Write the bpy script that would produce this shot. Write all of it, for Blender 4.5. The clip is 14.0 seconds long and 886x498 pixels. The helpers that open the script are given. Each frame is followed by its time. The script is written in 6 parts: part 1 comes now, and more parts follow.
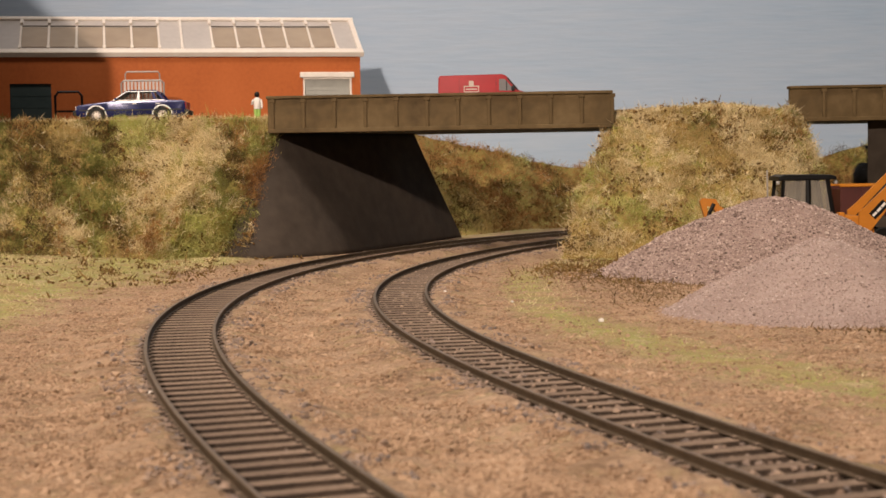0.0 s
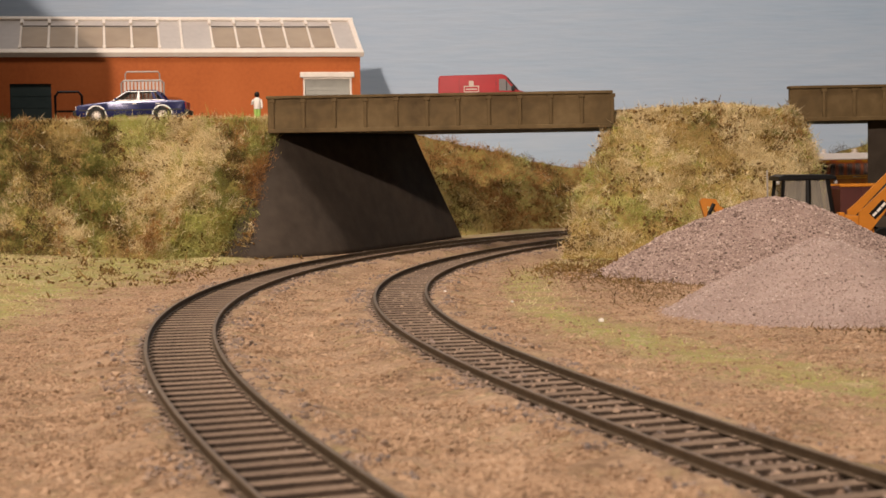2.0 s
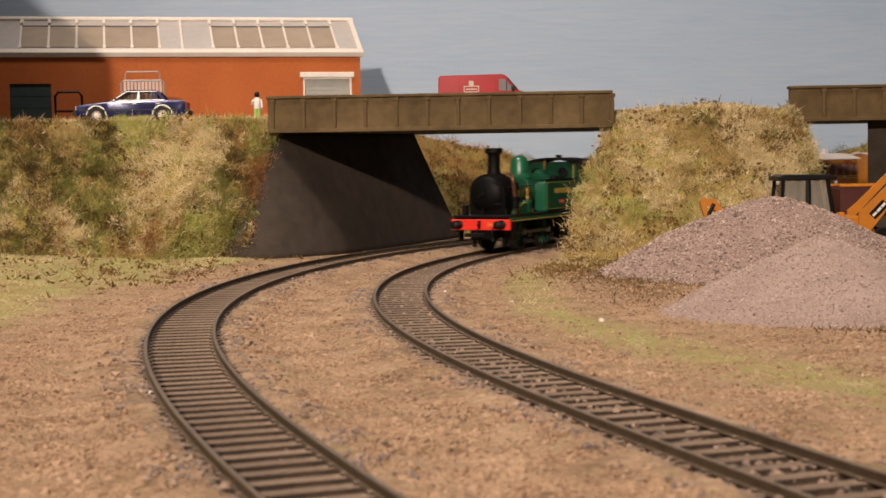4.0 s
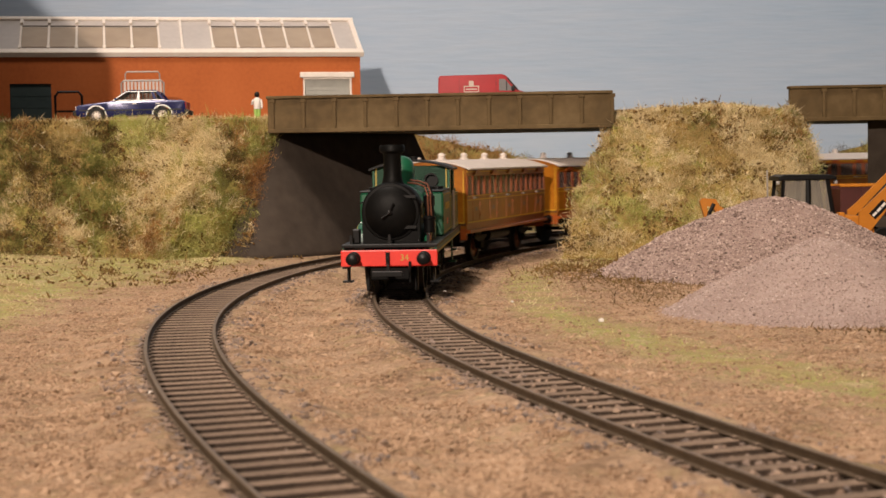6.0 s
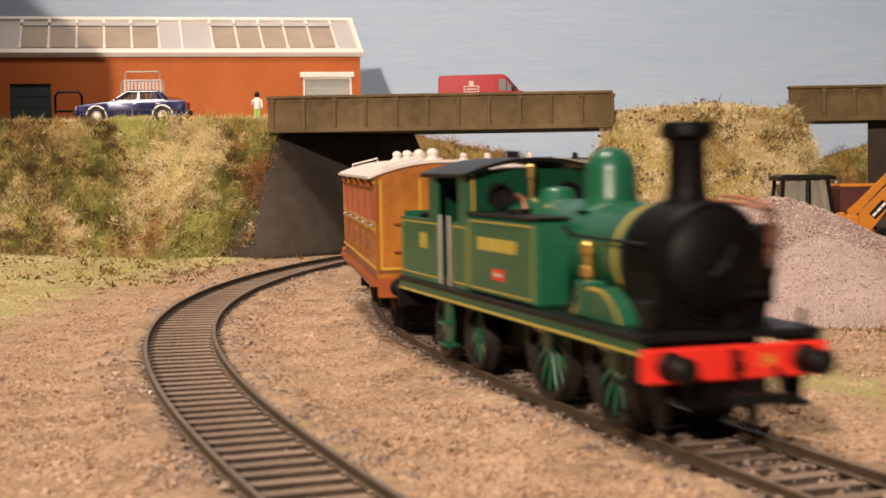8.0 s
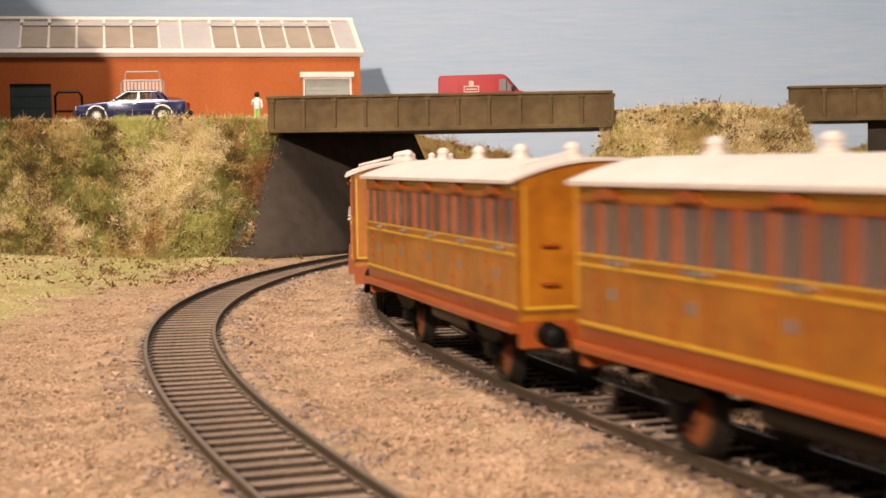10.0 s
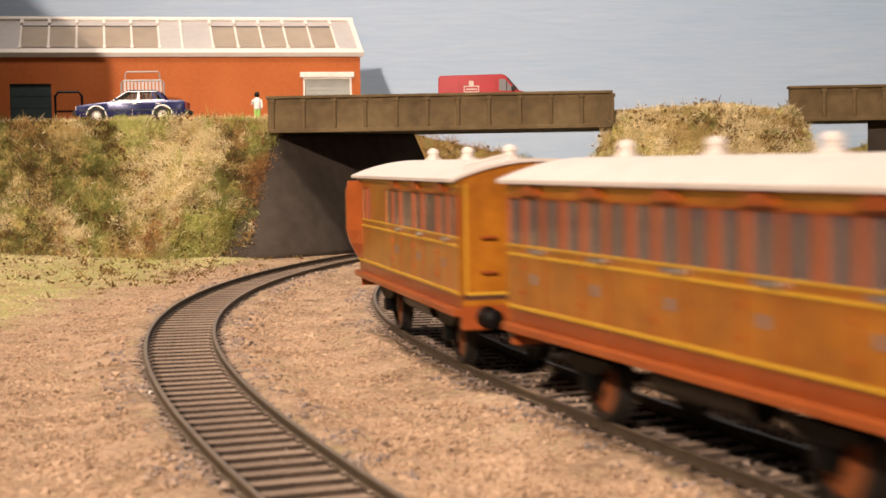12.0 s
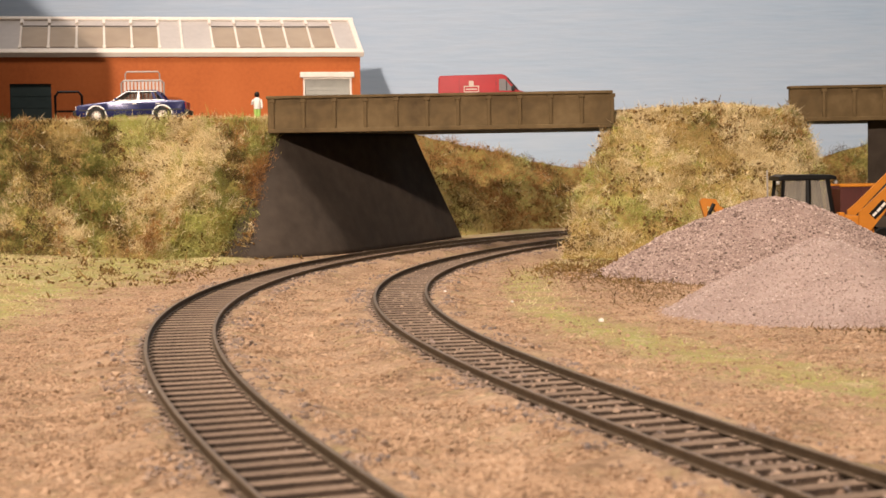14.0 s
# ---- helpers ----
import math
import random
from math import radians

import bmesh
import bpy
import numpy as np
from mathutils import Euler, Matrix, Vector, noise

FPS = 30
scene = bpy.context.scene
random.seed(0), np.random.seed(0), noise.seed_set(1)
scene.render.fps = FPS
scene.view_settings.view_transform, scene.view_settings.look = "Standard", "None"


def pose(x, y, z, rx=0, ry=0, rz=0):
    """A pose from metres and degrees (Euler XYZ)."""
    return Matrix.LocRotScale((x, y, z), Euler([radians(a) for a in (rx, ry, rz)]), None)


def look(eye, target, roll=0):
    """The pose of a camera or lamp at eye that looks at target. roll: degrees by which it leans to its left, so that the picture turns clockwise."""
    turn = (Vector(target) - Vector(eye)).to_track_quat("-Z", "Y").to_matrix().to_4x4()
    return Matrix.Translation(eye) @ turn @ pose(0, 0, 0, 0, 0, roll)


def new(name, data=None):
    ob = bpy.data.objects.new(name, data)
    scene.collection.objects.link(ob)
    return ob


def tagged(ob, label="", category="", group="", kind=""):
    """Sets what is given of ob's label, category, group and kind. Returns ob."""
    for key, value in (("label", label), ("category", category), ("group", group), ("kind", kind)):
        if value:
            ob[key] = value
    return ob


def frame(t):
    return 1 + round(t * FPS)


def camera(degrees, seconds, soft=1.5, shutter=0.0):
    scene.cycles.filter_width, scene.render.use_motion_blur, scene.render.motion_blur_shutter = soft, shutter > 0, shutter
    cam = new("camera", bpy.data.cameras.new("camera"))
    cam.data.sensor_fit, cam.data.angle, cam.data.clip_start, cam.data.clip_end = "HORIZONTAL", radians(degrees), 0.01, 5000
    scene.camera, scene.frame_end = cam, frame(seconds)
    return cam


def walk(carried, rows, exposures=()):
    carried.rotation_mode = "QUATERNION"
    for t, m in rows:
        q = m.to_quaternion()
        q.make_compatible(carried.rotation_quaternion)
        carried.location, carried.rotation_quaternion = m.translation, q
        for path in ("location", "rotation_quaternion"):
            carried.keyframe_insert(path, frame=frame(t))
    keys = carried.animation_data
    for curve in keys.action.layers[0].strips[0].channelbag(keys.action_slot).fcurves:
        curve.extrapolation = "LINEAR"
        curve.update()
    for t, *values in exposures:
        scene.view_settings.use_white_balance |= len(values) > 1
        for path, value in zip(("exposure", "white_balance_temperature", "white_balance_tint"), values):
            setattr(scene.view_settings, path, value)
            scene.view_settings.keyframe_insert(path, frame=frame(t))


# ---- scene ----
# A model railway at 1:76, built at its true size. Shapes are written in millimetres and scaled by MM.
MM = 0.001
EYE_Z = 48.74

# ---- camera ----
cam = camera(33.6, 14.0, soft=1.5, shutter=0.9)
cam.data.dof.use_dof = True
cam.data.dof.focus_distance = 0.60
cam.data.dof.aperture_fstop = 66.0
STAND = look((0, 0, EYE_Z * MM), (0, 1, EYE_Z * MM - math.tan(radians(3.472))), -0.99)
walk(cam, [(0.0, STAND), (14.0, STAND)],
     exposures=[(0.0, 0.0), (6.0, 0.05), (7.5, 0.24), (8.2, 0.38), (10.3, 0.48), (12.5, 0.5), (13.3, 0.5), (14.0, 0.42)])

# ---- light: a warm lamp in front of the layout, a softer one over it, the dim room ----
world = bpy.data.worlds.new("room")
world.use_nodes = True
world.node_tree.nodes["Background"].inputs[0].default_value = (1.0, 0.90, 0.82, 1)
world.node_tree.nodes["Background"].inputs[1].default_value = 0.05
scene.world = world


def area_lamp(name, at, to, size, power, colour, spread=180):
    data = bpy.data.lights.new(name, "AREA")
    data.shape, data.size, data.energy, data.color = "DISK", size, power, colour
    data.spread = radians(spread)
    ob = new(name, data)
    ob.matrix_world = look([c * MM for c in at], [c * MM for c in to])
    return ob


area_lamp("front_lamp", (-420, -1500, 830), (-40, 900, 70), 0.07, 4.0, (1.0, 0.82, 0.68), 50)
area_lamp("ceiling_lamp", (-250, 380, 1200), (-20, 500, 0), 0.24, 12.0, (1.0, 0.86, 0.74))


# ---- materials ----
def surface(name, stops, scale=300.0, rough=0.7, metal=0.0, bump=0.0, bump_scale=None, fine=6.0, island=False, per_object=False,
            coat=0.0, island_mix=0.8, spec=0.5, detail=6.0, deep=0.0008):
    """Noise at two scales over a ramp of colours; island / per_object: each piece draws its own colour too."""
    m = bpy.data.materials.new(name)
    m.use_nodes = True
    nt = m.node_tree
    b = nt.nodes["Principled BSDF"]
    co = nt.nodes.new("ShaderNodeTexCoord")
    big = nt.nodes.new("ShaderNodeTexNoise")
    big.inputs["Scale"].default_value, big.inputs["Detail"].default_value = scale, detail
    small = nt.nodes.new("ShaderNodeTexNoise")
    small.inputs["Scale"].default_value, small.inputs["Detail"].default_value = scale * fine, 4.0
    for n in (big, small):
        nt.links.new(co.outputs["Object"], n.inputs["Vector"])
    mix = nt.nodes.new("ShaderNodeMix")
    mix.inputs[0].default_value = 0.4
    nt.links.new(big.outputs[0], mix.inputs[2]), nt.links.new(small.outputs[0], mix.inputs[3])
    value = mix.outputs[0]
    ramp = nt.nodes.new("ShaderNodeValToRGB")
    el = ramp.color_ramp.elements
    span = (0.0, 1.0) if island or per_object else (0.3, 0.7)
    for i, c in enumerate(stops):
        p = span[0] + (span[1] - span[0]) * i / max(1, len(stops) - 1)
        e = el[i] if i < 2 else el.new(p)
        e.position, e.color = p, (*c, 1)
    if len(stops) == 1:
        el[1].color = (*stops[0], 1)
    if island or per_object:
        src = nt.nodes.new("ShaderNodeNewGeometry" if island else "ShaderNodeObjectInfo")
        spread = nt.nodes.new("ShaderNodeMapRange")
        spread.inputs["From Min"].default_value, spread.inputs["From Max"].default_value = 0.36, 0.64
        nt.links.new(value, spread.inputs["Value"])
        value = spread.outputs["Result"]
        two = nt.nodes.new("ShaderNodeMix")
        two.inputs[0].default_value = island_mix
        nt.links.new(value, two.inputs[2])
        nt.links.new(src.outputs["Random Per Island" if island else "Random"], two.inputs[3])
        value = two.outputs[0]
    nt.links.new(value, ramp.inputs[0])
    nt.links.new(ramp.outputs[0], b.inputs["Base Color"])
    b.inputs["Roughness"].default_value, b.inputs["Metallic"].default_value = rough, metal
    b.inputs["Coat Weight"].default_value = coat
    b.inputs["Specular IOR Level"].default_value = spec
    if bump:
        bn = nt.nodes.new("ShaderNodeBump")
        bn.inputs["Strength"].default_value, bn.inputs["Distance"].default_value = bump, deep
        if bump_scale:
            src2 = nt.nodes.new("ShaderNodeTexNoise")
            src2.inputs["Scale"].default_value, src2.inputs["Detail"].default_value = bump_scale, 5.0
            nt.links.new(co.outputs["Object"], src2.inputs["Vector"])
            nt.links.new(src2.outputs[0], bn.inputs["Height"])
        else:
            nt.links.new(mix.outputs[0], bn.inputs["Height"])
        nt.links.new(bn.outputs[0], b.inputs["Normal"])
    return m


def cover_blend(name, base, cover, rough=0.95):
    """Two grounds, blended by the attribute 'cover'."""
    m = surface(name, base, 55.0, rough, bump=1.0, bump_scale=560.0, fine=9.0, spec=0.2, deep=0.0022)
    nt = m.node_tree
    b = nt.nodes["Principled BSDF"]
    old = b.inputs["Base Color"].links[0].from_socket
    co = nt.nodes["Texture Coordinate"]
    n2 = nt.nodes.new("ShaderNodeTexNoise")
    n2.inputs["Scale"].default_value, n2.inputs["Detail"].default_value = 90.0, 8.0
    nt.links.new(co.outputs["Object"], n2.inputs["Vector"])
    r2 = nt.nodes.new("ShaderNodeValToRGB")
    for i, c in enumerate(cover):
        p = 0.33 + 0.34 * i / (len(cover) - 1)
        e = r2.color_ramp.elements[i] if i < 2 else r2.color_ramp.elements.new(p)
        e.position, e.color = p, (*c, 1)
    nt.links.new(n2.outputs[0], r2.inputs[0])
    at = nt.nodes.new("ShaderNodeAttribute")
    at.attribute_name = "cover"
    n3 = nt.nodes.new("ShaderNodeTexNoise")
    n3.inputs["Scale"].default_value, n3.inputs["Detail"].default_value = 130.0, 8.0
    nt.links.new(co.outputs["Object"], n3.inputs["Vector"])
    add = nt.nodes.new("ShaderNodeMath")
    add.operation = "MULTIPLY_ADD"
    add.inputs[1].default_value, add.inputs[2].default_value = 1.6, -0.8
    nt.links.new(n3.outputs[0], add.inputs[0])
    plus = nt.nodes.new("ShaderNodeMath")
    plus.operation, plus.use_clamp = "ADD", True
    nt.links.new(at.outputs["Fac"], plus.inputs[0]), nt.links.new(add.outputs[0], plus.inputs[1])
    mx = nt.nodes.new("ShaderNodeMix")
    mx.data_type = "RGBA"
    nt.links.new(plus.outputs[0], mx.inputs[0])
    nt.links.new(old, mx.inputs[6]), nt.links.new(r2.outputs[0], mx.inputs[7])
    nt.links.new(mx.outputs[2], b.inputs["Base Color"])
    return m


def glass(name, tint=(0.9, 0.92, 0.92), rough=0.05, ior=1.5):
    m = bpy.data.materials.new(name)
    m.use_nodes = True
    nt = m.node_tree
    for n in list(nt.nodes):
        if n.type != "OUTPUT_MATERIAL":
            nt.nodes.remove(n)
    fr, tr, gl, mx = (nt.nodes.new("ShaderNode" + k) for k in ("Fresnel", "BsdfTransparent", "BsdfGlossy", "MixShader"))
    fr.inputs[0].default_value = ior
    tr.inputs[0].default_value, gl.inputs["Roughness"].default_value = (*tint, 1), rough
    nt.links.new(fr.outputs[0], mx.inputs[0]), nt.links.new(tr.outputs[0], mx.inputs[1]), nt.links.new(gl.outputs[0], mx.inputs[2])
    nt.links.new(mx.outputs[0], nt.nodes["Material Output"].inputs[0])
    return m


def part_matt(name, share, colour):
    """A pane part clear, part matt: a film of dirt on the cab, painted haze on the coaches."""
    m = glass(name)
    nt = m.node_tree
    matt_film, mx = nt.nodes.new("ShaderNodeBsdfDiffuse"), nt.nodes.new("ShaderNodeMixShader")
    matt_film.inputs[0].default_value, mx.inputs[0].default_value = (*colour, 1), share
    clear = nt.nodes["Material Output"].inputs[0].links[0].from_socket
    nt.links.new(clear, mx.inputs[1]), nt.links.new(matt_film.outputs[0], mx.inputs[2])
    nt.links.new(mx.outputs[0], nt.nodes["Material Output"].inputs[0])
    return m


SAND = [(0.17, 0.102, 0.060), (0.39, 0.257, 0.163), (0.55, 0.385, 0.258)]
TURF = [(0.34, 0.23, 0.11), (0.43, 0.34, 0.15), (0.36, 0.34, 0.12), (0.50, 0.40, 0.22)]
M_ground = cover_blend("sandy_ground", SAND, TURF)
M_bank = surface("bank_soil", [(0.12, 0.07, 0.022), (0.32, 0.22, 0.075), (0.26, 0.22, 0.06), (0.48, 0.36, 0.15)], 30.0, 0.95, bump=1.0, bump_scale=420.0, fine=10.0, spec=0.2)
M_fibre = surface("static_grass", [(0.15, 0.09, 0.028), (0.32, 0.23, 0.075), (0.52, 0.39, 0.17), (0.42, 0.27, 0.10), (0.31, 0.25, 0.07), (0.66, 0.53, 0.29)], 34.0, 0.7, island=True, island_mix=0.3, spec=0.3)
M_green_fibre = surface("green_fibre", [(0.20, 0.22, 0.040), (0.38, 0.38, 0.09), (0.48, 0.46, 0.16), (0.62, 0.56, 0.27)], 34.0, 0.7, island=True, island_mix=0.35, spec=0.3)
M_straw = surface("straw_fibre", [(0.48, 0.34, 0.15), (0.70, 0.56, 0.31), (0.82, 0.72, 0.48)], 40.0, 0.6, island=True, island_mix=0.5, spec=0.3)
M_scrub = surface("rusty_scrub", [(0.06, 0.03, 0.012), (0.25, 0.122, 0.042), (0.46, 0.235, 0.085), (0.26, 0.17, 0.055), (0.54, 0.33, 0.14)], 40.0, 0.8, island=True, island_mix=0.35, spec=0.2)
M_olive = surface("olive_fibre", [(0.07, 0.075, 0.014), (0.15, 0.15, 0.03), (0.24, 0.23, 0.06), (0.34, 0.30, 0.10)], 34.0, 0.7, island=True, island_mix=0.35, spec=0.3)
M_dark_fibre = surface("dark_fibre", [(0.03, 0.018, 0.007), (0.075, 0.042, 0.014), (0.12, 0.085, 0.025), (0.19, 0.11, 0.04)], 40.0, 0.8, island=True, island_mix=0.4, spec=0.2)
M_dirt_fibre = surface("dirty_brown_fibre", [(0.05, 0.03, 0.013), (0.13, 0.08, 0.034), (0.21, 0.13, 0.058), (0.33, 0.22, 0.11)], 50.0, 0.85, island=True, island_mix=0.5, spec=0.15)
# pale colour on sparse stalks paints the glints among the fibres
M_glint = surface("shiny_stalk", [(0.62, 0.50, 0.30), (0.80, 0.70, 0.50)], 40.0, 0.3, island=True, island_mix=0.5, spec=0.7)
M_foam = surface("brown_foam", [(0.06, 0.032, 0.012), (0.15, 0.08, 0.026), (0.19, 0.13, 0.045), (0.30, 0.16, 0.06)], 60.0, 0.95, island=True, island_mix=0.7, spec=0.1)
M_gravel = surface("pink_gravel", [(0.23, 0.16, 0.136), (0.32, 0.23, 0.197), (0.39, 0.293, 0.252)], 70.0, 0.95, bump=1.0, bump_scale=900.0, fine=12.0, spec=0.2)
M_grain = surface("gravel_grains", [(0.055, 0.038, 0.032), (0.25, 0.175, 0.149), (0.365, 0.268, 0.23), (0.415, 0.313, 0.272), (0.68, 0.55, 0.48)], 200.0, 0.85, island=True, spec=0.3)
M_fine_gravel = surface("fine_pink_gravel", [(0.31, 0.225, 0.197), (0.395, 0.30, 0.265), (0.46, 0.357, 0.32)], 70.0, 0.95, bump=1.0, bump_scale=1300.0, fine=12.0, spec=0.2)
M_fine_grain = surface("fine_gravel_grains", [(0.14, 0.10, 0.085), (0.36, 0.267, 0.232), (0.42, 0.318, 0.28), (0.46, 0.355, 0.317), (0.62, 0.51, 0.46)], 200.0, 0.85, island=True, spec=0.3)
M_ballast = surface("ballast_grains", [(0.10, 0.07, 0.055), (0.30, 0.21, 0.155), (0.17, 0.14, 0.13), (0.44, 0.31, 0.22), (0.22, 0.18, 0.17)], 200.0, 0.9, island=True, spec=0.2)
M_sandgrain = surface("sand_grains", [(0.10, 0.058, 0.034), (0.26, 0.162, 0.099), (0.39, 0.256, 0.163), (0.45, 0.302, 0.196), (0.58, 0.42, 0.295)], 60.0, 0.9, island=True, island_mix=0.55, spec=0.2)
M_sleeper = surface("weathered_sleeper", [(0.15, 0.107, 0.08), (0.23, 0.165, 0.12), (0.31, 0.225, 0.165)], 240.0, 0.9, bump=0.5, per_object=True, island_mix=0.35, spec=0.2)
# dark bed colour, with the shade of the sleeper gaps put into it
M_gap_dark = surface("dark_trackbed", [(0.026, 0.017, 0.012), (0.052, 0.034, 0.023), (0.16, 0.105, 0.07)], 50.0, 0.95, bump=0.8, bump_scale=900.0)
M_rail_side = surface("rusty_rail", [(0.06, 0.04, 0.024), (0.115, 0.08, 0.05)], 300.0, 0.65, bump=0.2, spec=0.3)
M_tread = surface("oily_tyre_metal", [(0.012, 0.010, 0.009), (0.03, 0.025, 0.02)], 200.0, 0.5, metal=0.3)
M_rail_top = surface("worn_rail_head", [(0.12, 0.085, 0.056), (0.21, 0.15, 0.10)], 200.0, 0.5, metal=0.2)
M_girder = surface("weathered_girder", [(0.058, 0.036, 0.013), (0.10, 0.064, 0.025), (0.15, 0.102, 0.047)], 38.0, 0.75, bump=0.15, fine=5.0, spec=0.3)
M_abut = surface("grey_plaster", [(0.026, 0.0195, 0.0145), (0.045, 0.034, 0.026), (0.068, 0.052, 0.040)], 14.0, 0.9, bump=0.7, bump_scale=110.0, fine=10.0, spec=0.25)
M_road = surface("grey_road", [(0.10, 0.09, 0.08), (0.16, 0.14, 0.12)], 60.0, 0.9, bump=0.3)
M_sky = surface("painted_sky", [(0.315, 0.415, 0.55), (0.37, 0.455, 0.575), (0.43, 0.495, 0.59)], 3.0, 0.7, bump=0.35, bump_scale=60.0, fine=11.0, spec=0.15, detail=3.0)
stretch = M_sky.node_tree.nodes.new("ShaderNodeMapping")      # brush strokes run sideways
stretch.inputs["Scale"].default_value = (0.7, 1.0, 6.0)
for link in list(M_sky.node_tree.links):
    if link.from_socket.name == "Object":
        M_sky.node_tree.links.new(stretch.outputs[0], link.to_socket)
M_sky.node_tree.links.new(M_sky.node_tree.nodes["Texture Coordinate"].outputs["Object"], stretch.inputs[0])
M_wood = surface("painted_board", [(0.10, 0.08, 0.06), (0.14, 0.11, 0.08)], 20.0, 0.7, bump=0.2)
M_orange_wall = surface("orange_brick_paint", [(0.33, 0.080, 0.018), (0.41, 0.105, 0.024), (0.46, 0.125, 0.032)], 30.0, 0.75, bump=0.15, fine=14.0, spec=0.3)
M_white = surface("off_white_plastic", [(0.70, 0.62, 0.55), (0.80, 0.73, 0.66)], 60.0, 0.55, spec=0.4)
M_roof_grey = surface("grey_roof_sheet", [(0.42, 0.38, 0.36), (0.52, 0.47, 0.44)], 25.0, 0.45, fine=10.0)
M_skylight = surface("tan_skylight", [(0.30, 0.225, 0.16), (0.40, 0.31, 0.225)], 20.0, 0.35)
M_dark_door = surface("dark_teal_door", [(0.015, 0.03, 0.032), (0.03, 0.05, 0.05)], 60.0, 0.6)
M_shutter = surface("grey_shutter", [(0.30, 0.30, 0.27), (0.38, 0.37, 0.33)], 60.0, 0.6)
M_black = surface("satin_black", [(0.003, 0.003, 0.003), (0.008, 0.007, 0.007)], 150.0, 0.42, bump=0.06, spec=0.2)
M_sooty = surface("sooty_black", [(0.0015, 0.0015, 0.0015), (0.005, 0.0045, 0.004)], 90.0, 0.5, bump=0.1, spec=0.10)
M_green = surface("loco_green", [(0.004, 0.060, 0.028), (0.007, 0.082, 0.038), (0.010, 0.105, 0.048)], 60.0, 0.36, coat=0.15)
M_line = surface("yellow_lining", [(0.42, 0.30, 0.04), (0.52, 0.38, 0.07)], 200.0, 0.5)
M_red = surface("beam_red", [(0.66, 0.022, 0.012), (0.78, 0.032, 0.018)], 150.0, 0.4)
M_brass = surface("polished_brass", [(0.70, 0.42, 0.10), (0.85, 0.55, 0.18)], 200.0, 0.28, metal=1.0)
M_copper = surface("copper_pipe", [(0.26, 0.10, 0.06), (0.42, 0.19, 0.12)], 200.0, 0.4, metal=0.8)
M_steel = surface("bare_steel", [(0.45, 0.44, 0.42), (0.62, 0.60, 0.58)], 200.0, 0.35, metal=1.0)
M_teak = surface("varnished_teak", [(0.20, 0.062, 0.003), (0.33, 0.110, 0.005), (0.44, 0.160, 0.009)], 70.0, 0.38, fine=5.0, coat=0.3)
M_teak_red = surface("red_teak", [(0.25, 0.050, 0.008), (0.36, 0.082, 0.012)], 80.0, 0.4, coat=0.3)
M_gold = surface("gold_lining", [(0.50, 0.27, 0.015), (0.60, 0.34, 0.03)], 200.0, 0.45)
M_roof_white = surface("white_roof", [(0.56, 0.48, 0.43), (0.66, 0.58, 0.52)], 50.0, 0.55, bump=0.05)
M_seat = surface("dark_interior", [(0.05, 0.02, 0.02), (0.09, 0.04, 0.035)], 100.0, 0.8)
M_pale_trim = surface("pale_interior", [(0.45, 0.38, 0.32), (0.55, 0.47, 0.40)], 100.0, 0.7)
M_pale_inner = surface("pale_brown_interior", [(0.30, 0.20, 0.165), (0.42, 0.30, 0.25)], 80.0, 0.7)
M_axle_wood = surface("wooden_wheel_disc", [(0.16, 0.042, 0.012), (0.26, 0.075, 0.02)], 150.0, 0.5)
M_crest = surface("grey_transfer", [(0.15, 0.12, 0.11), (0.24, 0.19, 0.17)], 200.0, 0.6)
# the matt pinkish share stands in for haze and reflections in the panes
M_coach_glass = part_matt("coach_glass", 0.11, (0.46, 0.31, 0.28))
M_cab_pane = part_matt("dusty_cab_glass", 0.42, (0.36, 0.32, 0.27))
M_glass_dark = glass("tinted_glass", (0.55, 0.54, 0.52), 0.08, 1.7)
M_blue = surface("metallic_blue", [(0.004, 0.007, 0.055), (0.007, 0.012, 0.085)], 300.0, 0.25, metal=0.2, coat=0.5)
M_van_red = surface("post_red", [(0.27, 0.005, 0.009), (0.34, 0.008, 0.013)], 100.0, 0.5, spec=0.3)
M_digger = surface("digger_yellow", [(0.44, 0.145, 0.005), (0.54, 0.19, 0.008)], 100.0, 0.45, coat=0.1)
M_tyre = surface("tyre_rubber", [(0.012, 0.012, 0.012), (0.025, 0.025, 0.025)], 200.0, 0.8)
M_chrome = surface("bright_chrome", [(0.72, 0.70, 0.68), (0.82, 0.80, 0.78)], 100.0, 0.25, metal=0.5)
M_dull_red = surface("dull_red_paint", [(0.048, 0.005, 0.003), (0.075, 0.008, 0.004)], 120.0, 0.55)
M_grey_metal = surface("galvanised", [(0.33, 0.30, 0.27), (0.45, 0.41, 0.37)], 150.0, 0.5, metal=0.4)
M_cab_glass = surface("grey_cab_glass", [(0.16, 0.15, 0.15), (0.26, 0.25, 0.25)], 60.0, 0.12, coat=0.6)
M_plain_white = surface("figure_white", [(0.72, 0.66, 0.60), (0.8, 0.74, 0.68)], 200.0, 0.7)
M_plain_green = surface("figure_green", [(0.30, 0.48, 0.10), (0.38, 0.55, 0.14)], 200.0, 0.7)


# ---- helpers for shapes, in millimetres ----
def finish(bm, name, material, smooth=False):
    bmesh.ops.transform(bm, matrix=Matrix.Scale(MM, 4), verts=bm.verts)
    bmesh.ops.recalc_face_normals(bm, faces=bm.faces)
    me = bpy.data.meshes.new(name)
    bm.to_mesh(me)
    bm.free()
    for m in material if isinstance(material, (list, tuple)) else (material,):
        me.materials.append(m)
    if smooth:
        for p in me.polygons:
            p.use_smooth = True
        me.set_sharp_from_angle(angle=radians(38))
    return me


